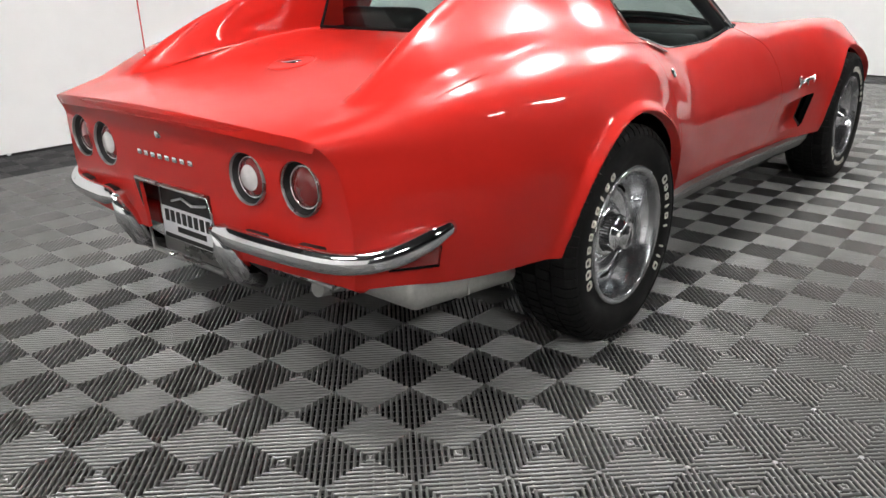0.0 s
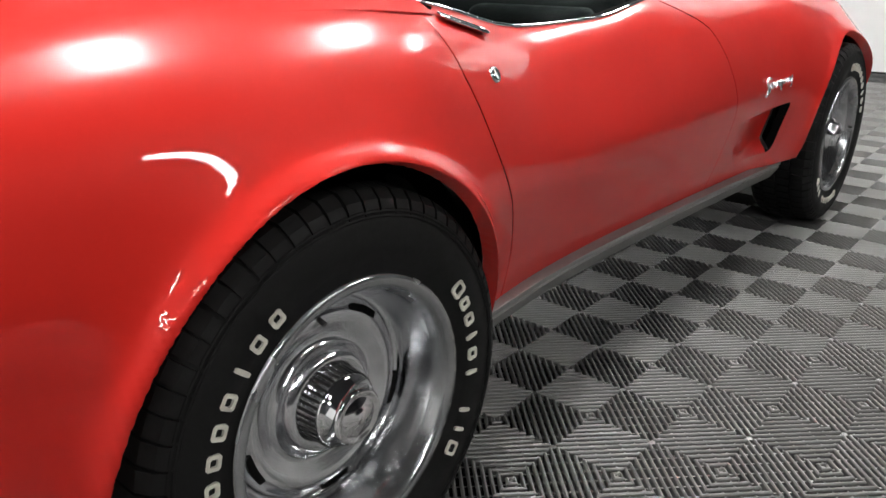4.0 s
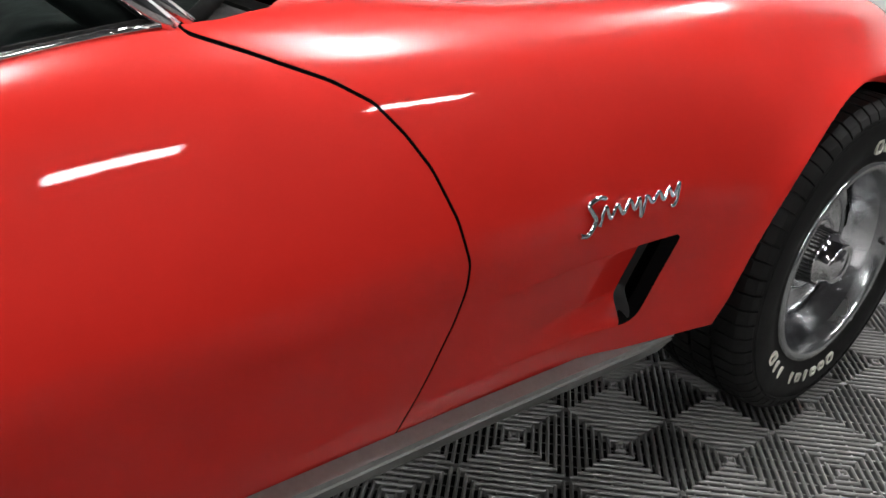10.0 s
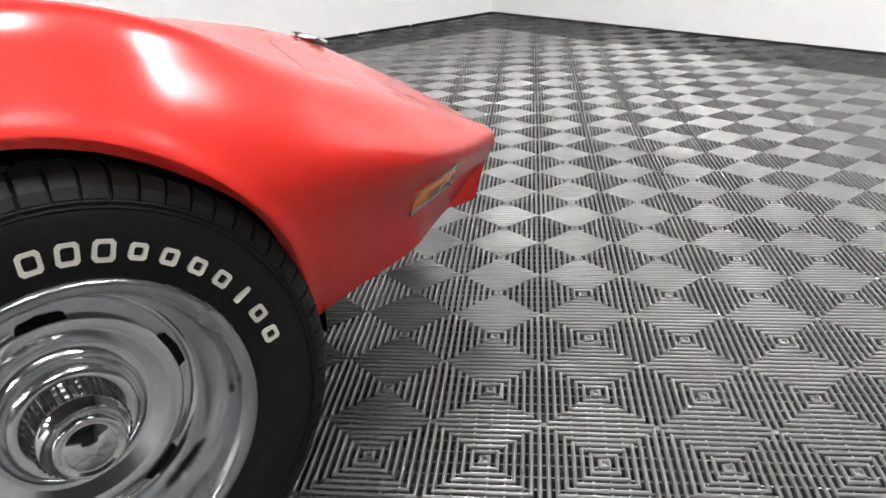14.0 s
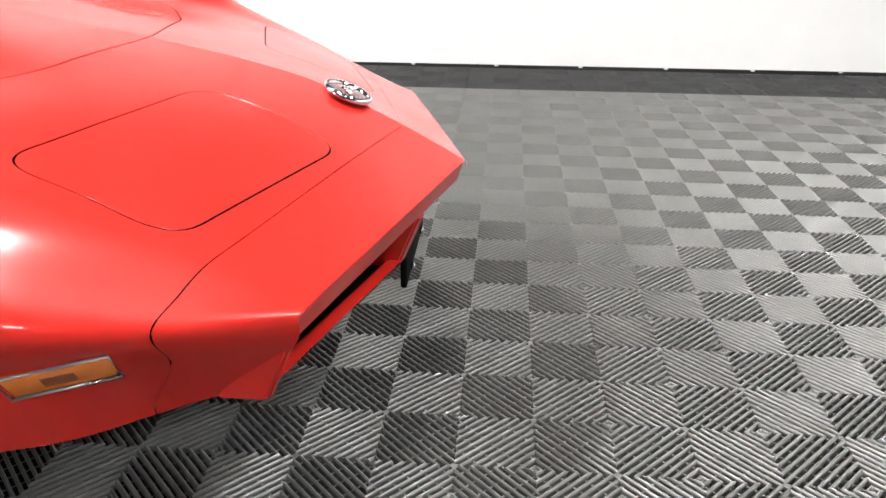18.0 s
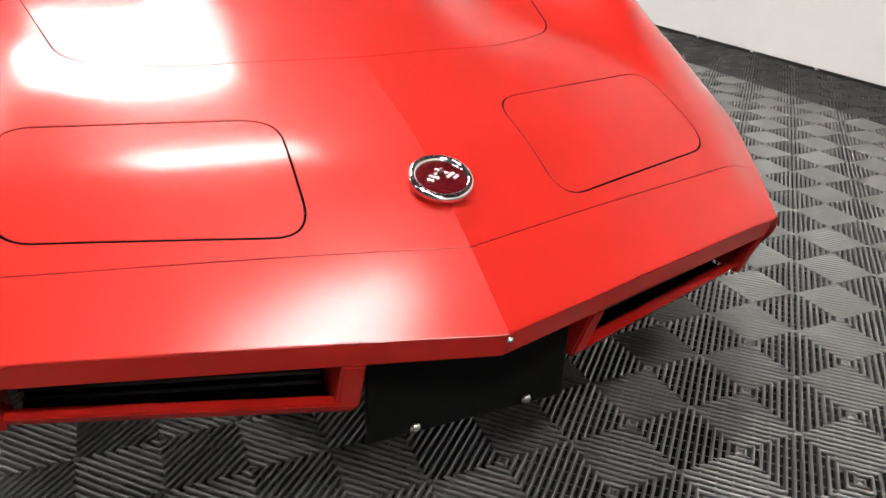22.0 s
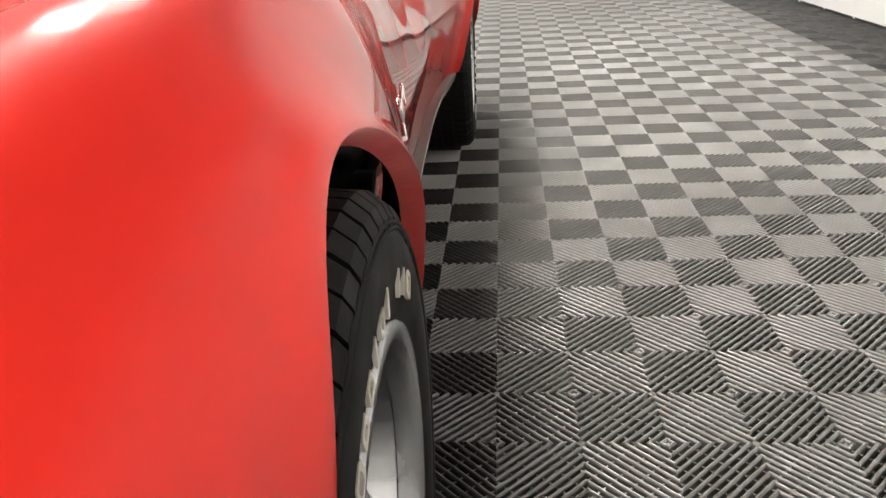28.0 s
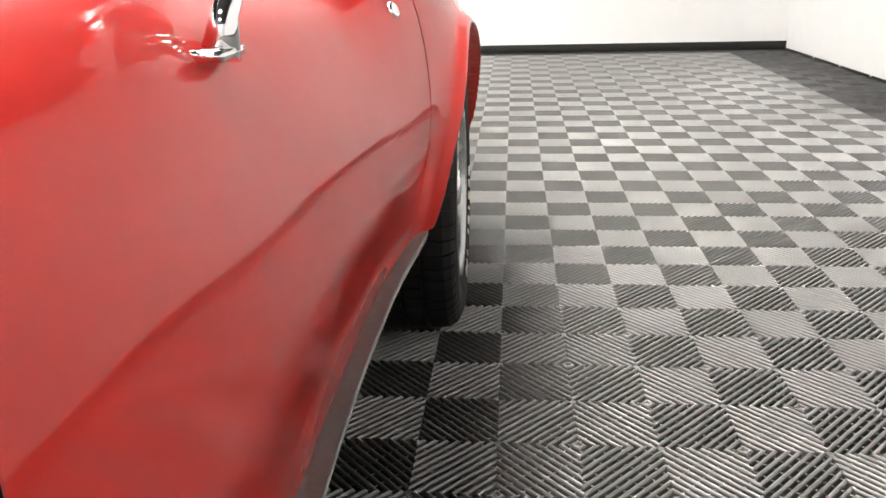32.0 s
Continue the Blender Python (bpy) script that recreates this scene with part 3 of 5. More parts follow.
def skin_pose(x, y, z, lift=0.0, along=(0, 1, 0)):
    """A frame on the body with its z along the normal and its x along the given way."""
    p, n = on_skin(x, y, z, lift)
    side = n.cross(Vector(along)).normalized()
    a = side.cross(n).normalized()
    m = Matrix((a, side, n)).transposed().to_4x4()
    m.translation = p
    return m


def deck(x, y):
    """Height of the body's upper sheet at a place in plan."""
    at = y - float(bend(np.abs(x), y, 0.8))
    b = int(np.clip(np.searchsorted(yq, at), 1, NY - 1))
    w = float(np.clip((at - yq[b - 1]) / (yq[b] - yq[b - 1]), 0, 1))
    z = []
    for top in (rows[b - 1], rows[b]):
        k = int(top[:, 0].argmax())
        z.append(float(np.interp(abs(x), top[: k + 1, 0], top[: k + 1, 1])))
    return z[0] * (1 - w) + z[1] * w


# ---- nose fascia ----
def nose_y(x):
    return 3.54 - 0.28 * abs(x)


def fascia_strip(name, x0, x1, top, bottom, back_top=0.0, back_bottom=0.02, thick=0.025, n=24, material=RED):
    """A strip of the nose front between two heights, following the nose in plan."""
    bm = bmesh.new()
    rows = []
    for i in range(n + 1):
        x = x0 + (x1 - x0) * i / n
        t, b = top(x), bottom(x)
        y = nose_y(x)
        rows.append([bm.verts.new(c) for c in ((x, y - back_top, t), (x, y - back_bottom, b), (x, y - back_bottom - thick, b), (x, y - back_top - thick, t))])
    for p, q in zip(rows, rows[1:]):
        for k in range(4):
            bm.faces.new((p[k], p[(k + 1) % 4], q[(k + 1) % 4], q[k]))
    bm.faces.new(rows[0])
    bm.faces.new(rows[-1][::-1])
    bmesh.ops.recalc_face_normals(bm, faces=bm.faces[:])
    bmesh.ops.bevel(bm, geom=[e for e in bm.edges if len(e.link_faces) == 2 and e.calc_face_angle(0) > 0.6], offset=0.003, segments=2, affect="EDGES")
    return part(name, bm, material, nose)


edge = lambda x: 0.4985 - 0.010 * abs(x)
fascia_strip("upper_lip", -0.607, 0.607, edge, lambda x: edge(x) - 0.045, 0.001, 0.016)
for s in (1, -1):
    fascia_strip("lower_lip", s * 0.17, s * 0.600, lambda x: 0.372 + 0.03 * (abs(x) - 0.17), lambda x: 0.350 + 0.035 * (abs(x) - 0.17), 0.045, 0.06)
    for x0, w in ((0.165, 0.030), (0.590, 0.016)):
        bm = bmesh.new()
        a = []
        for x in (x0, x0 + w):
            for y, z in ((nose_y(x) - 0.012, 0.455), (nose_y(x) - 0.052, 0.360), (nose_y(x) - 0.12, 0.360), (nose_y(x) - 0.10, 0.455)):
                a.append(bm.verts.new((s * x, y, z)))
        for f in ((0, 1, 2, 3), (7, 6, 5, 4), (0, 4, 5, 1), (1, 5, 6, 2), (2, 6, 7, 3), (3, 7, 4, 0)):
            bm.faces.new([a[k] for k in f])
        bmesh.ops.recalc_face_normals(bm, faces=bm.faces[:])
        bmesh.ops.bevel(bm, geom=bm.edges[:], offset=0.004, segments=2, affect="EDGES")
        part("grille_post", bm, RED, nose)
for s in (1, -1):
    fascia_strip("duct_floor", s * 0.17, s * 0.575, lambda x: 0.356 + 0.03 * (abs(x) - 0.17), lambda x: 0.350 + 0.03 * (abs(x) - 0.17), 0.066, 0.070, 0.22, 12, VOID)
# Grille bars and the dark duct behind.
grille = part("grille", block((-0.55, 3.18, 0.345), (0.55, 3.20, 0.47)), VOID, car, "black grille opening")
for s in (1, -1):
    for k in range(6):
        z = 0.372 + k * 0.016
        pts = [(s * x, nose_y(x) - 0.105, z) for x in np.linspace(0.20, 0.575, 5)]
        part("grille_bar", tube(pts, 0.0028, 6), BLACK, grille)
    lampb = part("parking_lamp", block((s * 0.46 - 0.055, nose_y(0.46) - 0.10, 0.412), (s * 0.46 + 0.055, nose_y(0.46) - 0.085, 0.448), 0.004), LAMPWHITE, grille, "clear rectangular parking lamp")
roofduct = part("duct_roof", block((-0.56, 3.0, 0.452), (0.56, 3.36, 0.456)), VOID, grille)
# Front plate bracket with two bright bolts.
bracket = part("plate_bracket", block((-0.155, 3.432, 0.296), (0.155, 3.444, 0.425), 0.004), VOID, car, "black front number plate bracket")
for x in (-0.088, 0.088):
    part("bolt", lathe([(3.444, 0.0), (3.446, 0.009), (3.451, 0.008), (3.453, 0.004), (3.453, 0.0)], 12, "y", x, 0.310), CHROME, bracket, "bright bolt")
part("nose_screw", lathe([(3.541, 0), (3.542, 0.005), (3.544, 0.004), (3.545, 0)], 10, "y", 0, 0.49), CHROME, nose)

# ---- underside, wheel housings and sills ----
under = part("underbody", block((-0.64, -0.62, 0.255), (0.64, 2.02, 0.36), 0.02), VOID, car, "black underside")
part("floor_pan", block((-0.50, 2.9, 0.33), (0.50, 3.20, 0.36), 0.01), VOID, under)
for s in (1, -1):
    for cy in (0.0, 2.475):
        arc = [(cy + 0.388 * math.cos(a), 0.335 + 0.392 * math.sin(a)) for a in np.linspace(-0.07, math.pi + 0.07, 26)]
        bm = bmesh.new()
        o = [bm.verts.new((s * 0.772, y, z)) for y, z in arc]
        i = [bm.verts.new((s * 0.42, y, z)) for y, z in arc]
        for k in range(25):
            bm.faces.new((o[k], o[k + 1], i[k + 1], i[k])).smooth = True
        bm.faces.new(i)
        part("wheel_housing", bm, VOID, under)
    # Added black panel: inner wing and the shade behind the front wheel in one.
    part("splash_panel", block((s * 0.59 - 0.14, 2.068, 0.285), (s * 0.59 + 0.14, 2.084, 0.50), 0.004), VOID, under)
    # Satin sill moulding with a fine dark groove.
    bm = bmesh.new()
    rows_ = []
    for y in np.linspace(0.36, 2.035, 24):
        top = 0.352 - 0.026 * (y - 0.36)
        x = float(hermite([0.36, 0.65, 0.95, 1.5, 2.06], [0.803, 0.774, 0.765, 0.770, 0.785], [y])[0])
        rows_.append([bm.verts.new((s * a, y, z)) for a, z in ((x - 0.02, top + 0.006), (x + 0.004, top), (x + 0.003, top - 0.010), (x - 0.003, top - 0.013), (x + 0.002, top - 0.017), (x - 0.024, top - 0.058), (x - 0.045, top - 0.072), (x - 0.06, top - 0.07))])
    for p, q in zip(rows_, rows_[1:]):
        for k in range(7):
            bm.faces.new((p[k], p[k + 1], q[k + 1], q[k]))
    bmesh.ops.recalc_face_normals(bm, faces=bm.faces[:])
    part("sill_moulding", bm, SILL, car, "satin aluminium sill moulding")

# ---- wheels ----
def wheel(name):
    root = part(name, lathe([(-0.105, 0.235), (-0.112, 0.28), (-0.106, 0.313), (-0.088, 0.328), (-0.05, 0.331), (0.05, 0.331), (0.085, 0.328), (0.101, 0.314), (0.111, 0.292), (0.113, 0.262), (0.108, 0.238), (0.104, 0.232), (0.102, 0.212), (0.094, 0.203), (0.05, 0.195), (-0.05, 0.195)], 72), RUBBER, car, "black radial tyre with raised white letters on polished rally wheel")
    bm = bmesh.new()
    rnd = random.Random(4)
    for k in range(64):
        a = 2 * math.pi * k / 64
        for row, line in enumerate((((-0.108, 0.310), (-0.102, 0.322), (-0.086, 0.3345), (-0.058, 0.3375)), ((-0.051, 0.338), (-0.010, 0.339)), ((-0.003, 0.339), (0.038, 0.338)), ((0.046, 0.3375), (0.086, 0.3345), (0.102, 0.322), (0.108, 0.310)))):
            t0 = a + 0.03 * row + rnd.uniform(-0.003, 0.003)
            t1 = t0 + 0.083
            top, low = [], []
            for x, r in line:
                for ring, rr in ((top, r), (low, r - 0.010)):
                    ring.append([bm.verts.new((x, rr * math.cos(t), rr * math.sin(t))) for t in (t0 + 0.25 * x, t1 + 0.25 * x)])
            for q in range(len(line) - 1):
                bm.faces.new((top[q][0], top[q + 1][0], top[q + 1][1], top[q][1]))
                for w in (0, 1):
                    bm.faces.new((top[q][w], top[q + 1][w], low[q + 1][w], low[q][w]))
            for q in (0, -1):
                bm.faces.new((top[q][0], top[q][1], low[q][1], low[q][0]))
    bmesh.ops.recalc_face_normals(bm, faces=bm.faces[:])
    tagged(part("tread", bm, RUBBER, root), kind="stuff")
    for r, x in ((0.300, 0.1105), (0.306, 0.1085)):
        part("sidewall_ridge", lathe([(x, r - 0.002), (x + 0.002, r), (x, r + 0.002)], 72), RUBBER, root)
    # Rim with flared lip, stepped well and dish.
    rim = part("rim", lathe([(0.100, 0.214), (0.1045, 0.210), (0.1045, 0.205), (0.100, 0.200), (0.092, 0.196), (0.070, 0.187), (0.040, 0.178), (0.022, 0.172), (0.010, 0.166), (0.012, 0.160), (0.026, 0.152), (0.034, 0.140), (0.030, 0.122), (0.020, 0.104), (0.018, 0.094), (0.030, 0.086), (0.044, 0.078), (0.046, 0.066), (0.040, 0.056), (0.038, 0.0)], 72), WHEEL, root, "polished silver rally wheel")
    part("trim_ring", lathe([(0.1035, 0.2165), (0.1085, 0.214), (0.1085, 0.203), (0.1035, 0.197), (0.094, 0.192), (0.080, 0.187)], 72), RIMGREY, root, "bright trim ring")
    for k in range(5):
        a = 2 * math.pi * k / 5 + 0.35
        bm = bmesh.new()
        out = []
        for x, grow in ((0.0335, 1.0), (0.022, 0.82)):
            out.append([bm.verts.new((x, (r * math.cos(a + t)), (r * math.sin(a + t)))) for r, t in ((0.147 - 0.005 * grow, -0.21 * grow), (0.147 - 0.0065 * grow, 0), (0.147 - 0.005 * grow, 0.21 * grow), (0.147 + 0.005 * grow, 0.18 * grow), (0.147 + 0.0065 * grow, 0), (0.147 + 0.005 * grow, -0.18 * grow))])
        bm.faces.new(out[0])
        for q in range(6):
            bm.faces.new((out[0][q], out[0][(q + 1) % 6], out[1][(q + 1) % 6], out[1][q]))
        bmesh.ops.recalc_face_normals(bm, faces=bm.faces[:])
        part("cooling_slot", bm, VOID, rim, "black cooling slot")
    cap = part("hub_cap", lathe([(0.028, 0.060), (0.072, 0.057), (0.077, 0.054), (0.079, 0.047), (0.098, 0.0445), (0.103, 0.041), (0.1035, 0.037), (0.100, 0.034), (0.101, 0.030), (0.1045, 0.027), (0.1045, 0.016), (0.107, 0.013), (0.108, 0)], 48), CHROME, root, "chrome centre cap with ribbed flank")
    bm = bmesh.new()
    for k in range(40):
        a = 2 * math.pi * k / 40
        c, s = math.cos(a), math.sin(a)
        vs = [bm.verts.new((x, r * c - t * s, r * s + t * c)) for x, r, t in ((0.032, 0.0612, -0.0022), (0.032, 0.0612, 0.0022), (0.073, 0.0585, 0.0020), (0.073, 0.0585, -0.0020), (0.032, 0.0565, -0.0022), (0.032, 0.0565, 0.0022), (0.073, 0.054, 0.0020), (0.073, 0.054, -0.0020))]
        for f in ((0, 1, 2, 3), (0, 3, 7, 4), (1, 5, 6, 2), (3, 2, 6, 7)):
            bm.faces.new([vs[q] for q in f])
    bmesh.ops.recalc_face_normals(bm, faces=bm.faces[:])
    tagged(part("cap_ribs", bm, BLACK, cap), kind="stuff")
    part("valve", tube([(0.094, 0.186, 0), (0.106, 0.180, 0)], 0.004, 8), BLACK, rim)
    return root



def name_blocks(tyre, shapes, start, step, r=0.251):
    """Raised white blocks round the tyre's flank, in place of a maker's name; hollow ones and bars."""
    for k, kind in enumerate(shapes):
        if kind == " ":
            continue
        a = start - k * step
        w, h = (0.0125, 0.027) if kind == "B" else (0.0105, 0.021) if kind == "o" else (0.0035, 0.026)
        bm = bmesh.new()
        rings = []
        for x, g in ((0.1105, 0.0), (0.1142, 0.0)):
            for inner in (False, True):
                ww, hh = (w - 0.0052, h / 2 - 0.0052) if inner else (w, h / 2)
                rings.append([bm.verts.new((x, y, z)) for y, z in ((-ww, -hh * 0.7), (-ww * 0.7, -hh), (ww * 0.7, -hh), (ww, -hh * 0.7), (ww, hh * 0.7), (ww * 0.7, hh), (-ww * 0.7, hh), (-ww, hh * 0.7))] if not (inner and kind == "i") else None)
        n = 8
        for k2 in range(n):
            j = (k2 + 1) % n
            if kind == "i":
                bm.faces.new((rings[0][k2], rings[0][j], rings[2][j], rings[2][k2]))
            else:
                bm.faces.new((rings[2][k2], rings[2][j], rings[3][j], rings[3][k2]))
                bm.faces.new((rings[0][k2], rings[0][j], rings[2][j], rings[2][k2]))
                bm.faces.new((rings[1][k2], rings[1][j], rings[3][j], rings[3][k2]))
        if kind == "i":
            bm.faces.new(rings[2])
        bmesh.ops.recalc_face_normals(bm, faces=bm.faces[:])
        bmesh.ops.transform(bm, matrix=Matrix.Translation((0, r * math.cos(a), r * math.sin(a))) @ Matrix.Rotation(a - math.pi / 2, 4, "X"), verts=bm.verts[:])
        part("name_block", bm, LETTER, tyre)


FIRST, SECOND = "BBBooooiooo"[:10], "Booioi iiB"
w1 = wheel("wheel")
name_blocks(w1, FIRST, radians(92), radians(8.6))
name_blocks(w1, SECOND, radians(-76), radians(7.8))
w1.matrix_local = pose(0.745, 2.489, 0.335)


def copy_part(ob, m):
    """A copy of a part with its own parts."""
    made = {}
    for o in (ob, *ob.children_recursive):
        made[o] = o.copy()
        scene.collection.objects.link(made[o])
        made[o].parent = made.get(o.parent, o.parent)
    made[ob].matrix_local = m
    return made[ob]


copy_part(w1, pose(0.745, 0, 0.335) @ Matrix.Rotation(radians(108), 4, "X"))
copy_part(w1, pose(-0.745, 0, 0.335, 0, 0, 180) @ Matrix.Rotation(radians(70), 4, "X"))
copy_part(w1, pose(-0.745, 2.489, 0.335, 0, 0, 180) @ Matrix.Rotation(radians(200), 4, "X"))

# ---- roof bar and sail panels ----
# Outer line of the upper body from the roof's middle or the sail's ridge down to the wing, by station.
ROOF = {
    0.335: [(0.0, 1.213), (0.25, 1.205), (0.40, 1.182), (0.475, 1.130), (0.520, 1.065), (0.575, .985), (0.640, .902), (0.70, .86)],
    0.20: [(0.0, 1.212), (0.25, 1.204), (0.40, 1.181), (0.477, 1.130), (0.525, 1.060), (0.585, .985), (0.660, .912), (0.72, .87)],
    0.05: [(0.0, 1.200), (0.25, 1.193), (0.40, 1.172), (0.478, 1.118), (0.530, 1.050), (0.592, .980), (0.665, .918), (0.72, .87)],
}
SAIL = {
    0.06: [(0.425, .90), (0.425, 1.10), (0.43, 1.158), (0.452, 1.158), (0.478, 1.118), (0.530, 1.050), (0.592, .980), (0.665, .918), (0.72, .87)],
    -0.15: [(0.425, .88), (0.428, 1.06), (0.436, 1.105), (0.458, 1.102), (0.484, 1.072), (0.537, 1.015), (0.598, .960), (0.668, .912), (0.72, .86)],
    -0.35: [(0.425, .86), (0.440, 1.00), (0.452, 1.040), (0.474, 1.035), (0.500, 1.010), (0.548, .972), (0.606, .932), (0.668, .898), (0.72, .85)],
    -0.58: [(0.425, .84), (0.460, .915), (0.486, .942), (0.508, .940), (0.528, .928), (0.568, .912), (0.614, .896), (0.662, .878), (0.70, .84)],
    -0.74: [(0.44, .79), (0.480, .835), (0.510, .846), (0.530, .846), (0.548, .842), (0.580, .836), (0.618, .826), (0.650, .812), (0.68, .78)],
    -0.92: [(0.45, .68), (0.490, .70), (0.520, .705), (0.540, .705), (0.555, .705), (0.580, .70), (0.605, .69), (0.630, .68), (0.65, .66)],
}


def loft(table, ny, nt, soften=3):
    ys = sorted(table)
    c = np.array([table[y] for y in ys])
    q = np.linspace(ys[0], ys[-1], ny)
    p = np.array([[hermite(ys, c[:, k, a], q) for a in (0, 1)] for k in range(c.shape[1])])
    out = []
    for i in range(ny):
        line = catmull(p[:, :, i], 200)
        st = np.r_[0, np.cumsum(np.linalg.norm(np.diff(line, axis=0), axis=1))]
        s = np.linspace(0, st[-1], nt)
        out.append(np.c_[np.interp(s, st, line[:, 0]), np.full(nt, q[i]), np.interp(s, st, line[:, 1])])
    g = np.array(out)
    for _ in range(soften):
        m = g.copy()
        m[1:-1] = g[1:-1] * 0.5 + (g[2:] + g[:-2]) * 0.25
        g = m
    n = grid_normals(g)
    t = grid_tris(ny, nt)
    v = g.reshape(-1, 3)
    fn = np.cross(v[t[:, 1]] - v[t[:, 0]], v[t[:, 2]] - v[t[:, 0]])
    n = n.reshape(-1, 3)
    if (fn * n[t[:, 0]]).sum() < 0:
        n = -n
    return Shell(v, n, t, np.zeros(len(v)))


def faced(sh, way):
    """Turns a sheet so that its normals point along way on the whole."""
    if (sh.n * np.array(way)).sum() < 0:
        return Shell(sh.v, -sh.n, sh.t[:, ::-1], sh.e)
    return sh


def settled(table, ny, nt, way):
    """A lofted sheet that runs smoothly out into the deck and the wing below it."""
    sh = loft(table, ny, nt)
    for k in range(len(sh.v)):
        z, d = sh.v[k, 2], deck(sh.v[k, 0], sh.v[k, 1])
        sh.e[k] = 0.016 * math.log1p(math.exp(min(40, (z - d) / 0.016)))
        sh.v[k, 2] = d + sh.e[k] - 0.0032
    sh.n = grid_normals(sh.v.reshape(ny, nt, 3)).reshape(-1, 3)
    fn = np.cross(sh.v[sh.t[:, 1]] - sh.v[sh.t[:, 0]], sh.v[sh.t[:, 2]] - sh.v[sh.t[:, 0]])
    sh.n = sh.n * (1 if (fn * sh.n[sh.t[:, 0]]).sum() > 0 else -1)
    sh = faced(sh.cut(sh.e - 0.0026)[1], way)
    for k in np.flatnonzero(sh.e < 0.010):  # the foot takes the wing's own curve
        w = smooth01((sh.e[k] - 0.0026) / 0.0074)
        m = sh.n[k] * w + np.array(on_skin(*sh.v[k])[1]) * (1 - w)
        sh.n[k] = m / np.linalg.norm(m)
    return sh


roof_half = middle(settled(ROOF, 24, 80, (0.5, 0, 1)))
roof = part("roof_bar", joined(roof_half, roof_half.mirrored()).mesh("roof_bar", 0.025), RED, car, "red fixed roof bar behind open roof")
sail_half = settled(SAIL, 90, 80, (1, 0, 1))
for sh in (sail_half, sail_half.mirrored()):
    part("sail_panel", sh.mesh("sail_panel", 0.006), RED, car, "red sloping sail panel beside the rear window")
# Bright moulding along the roof bar's front edge.
edge_line = [(s * x, 0.338, z) for s, x, z in [(1, x, z) for x, z in reversed(ROOF[0.335][2:7])] + [(1, 0.25, 1.206), (1, 0.0, 1.214), (-1, 0.25, 1.206)] + [(-1, x, z) for x, z in ROOF[0.335][2:7]]]
part("roof_moulding", tube([(x, y, z + 0.002) for x, y, z in edge_line], [0.0045 + 0.004 * float(smooth01((z - 1.08) / 0.08)) for x, y, z in edge_line], 8), STEEL, roof, "satin metal moulding")
for s in (1, -1):
    bm = bmesh.new()
    a = [(0.395, 1.176), (0.470, 1.122), (0.513, 1.060)]
    o = [bm.verts.new((s * (x - 0.005), 0.345, z)) for x, z in a]
    i = [bm.verts.new((s * (x - 0.045), 0.375, z - 0.02)) for x, z in a]
    b = [bm.verts.new((s * (x - 0.055), 0.30, z - 0.045)) for x, z in a]
    for k in range(2):
        bm.faces.new((o[k], o[k + 1], i[k + 1], i[k]))
        bm.faces.new((i[k], i[k + 1], b[k + 1], b[k]))
    bmesh.ops.recalc_face_normals(bm, faces=bm.faces[:])
    part("roof_seal_plate", bm, STEEL, roof, "bright worn metal plate")
# Rear window.
bm = bmesh.new()
q = [bm.verts.new(c) for c in ((-0.425, -0.055, 0.905), (0.425, -0.055, 0.905), (0.425, 0.055, 1.165), (-0.425, 0.055, 1.165))]
bm.faces.new(q)
rear_glass = part("rear_window", bm, CLEAR, car, "clear upright rear window")
part("window_seal", tube([(-0.425, -0.055, 0.908), (0.425, -0.055, 0.908), (0.425, 0.055, 1.163), (-0.425, 0.055, 1.163)], 0.008, 6, True), SEAL, rear_glass)

# ---- windscreen ----
def screen_point(u, v):
    """u from the left to the right pillar (-1 to 1), v from foot to top."""
    foot = Vector((0.622 * u, 1.525 - 0.245 * abs(u) ** 2.2, 0.898 - 0.043 * u * u))
    top = Vector((0.478 * u, 1.035 - 0.105 * abs(u) ** 2.2, 1.175 - 0.050 * u * u))
    p = foot.lerp(top, v)
    p.z += 0.018 * math.sin(math.pi * v)
    return p


bm = bmesh.new()
gr = [[bm.verts.new(screen_point(-1 + 2 * i / 28, j / 10)) for i in range(29)] for j in range(11)]
for j in range(10):
    for i in range(28):
        bm.faces.new((gr[j][i], gr[j][i + 1], gr[j + 1][i + 1], gr[j + 1][i])).smooth = True
screen = part("windscreen", bm, CLEAR, car, "curved clear windscreen in bright frame")
for s in (1, -1):
    pts = [screen_point(s, v / 8) + Vector((s * 0.004, -0.004, 0)) for v in range(-0, 9)]
    part("pillar_moulding", tube(pts, 0.013, 10), CHROME, screen, "polished pillar moulding")
    pts = [p + Vector((-s * 0.004, 0.02, 0.004)) for p in pts]
    part("pillar_moulding", tube(pts, 0.008, 8), CHROME, screen)
    pts = [screen_point(s, v / 8) + Vector((-s * 0.022, -0.030, -0.01)) for v in range(9)]
    part("pillar", tube(pts, 0.024, 10), BLACK, screen, "black inner windscreen pillar")
    corner = screen_point(s, 1.0)
    part("corner_cover", block((corner.x - 0.032, corner.y - 0.032, corner.z - 0.010), (corner.x + 0.018, corner.y + 0.022, corner.z + 0.012), 0.009, 3), STEEL, screen, "worn bright corner cover")
head_pts = [screen_point(-1 + 2 * i / 20, 1.0) for i in range(21)]
part("header", tube([p + Vector((0, -0.025, 0.012)) for p in head_pts], 0.026, 10, False, 1.4), BLACK, screen, "black header rail")
part("header_moulding", tube([p + Vector((0, 0.012, 0.016)) for p in head_pts], 0.012, 8), CHROME, screen)
part("cowl_panel", block((-0.60, 1.20, 0.79), (0.60, 1.60, 0.80)), BLACK, screen, "black wiper well")
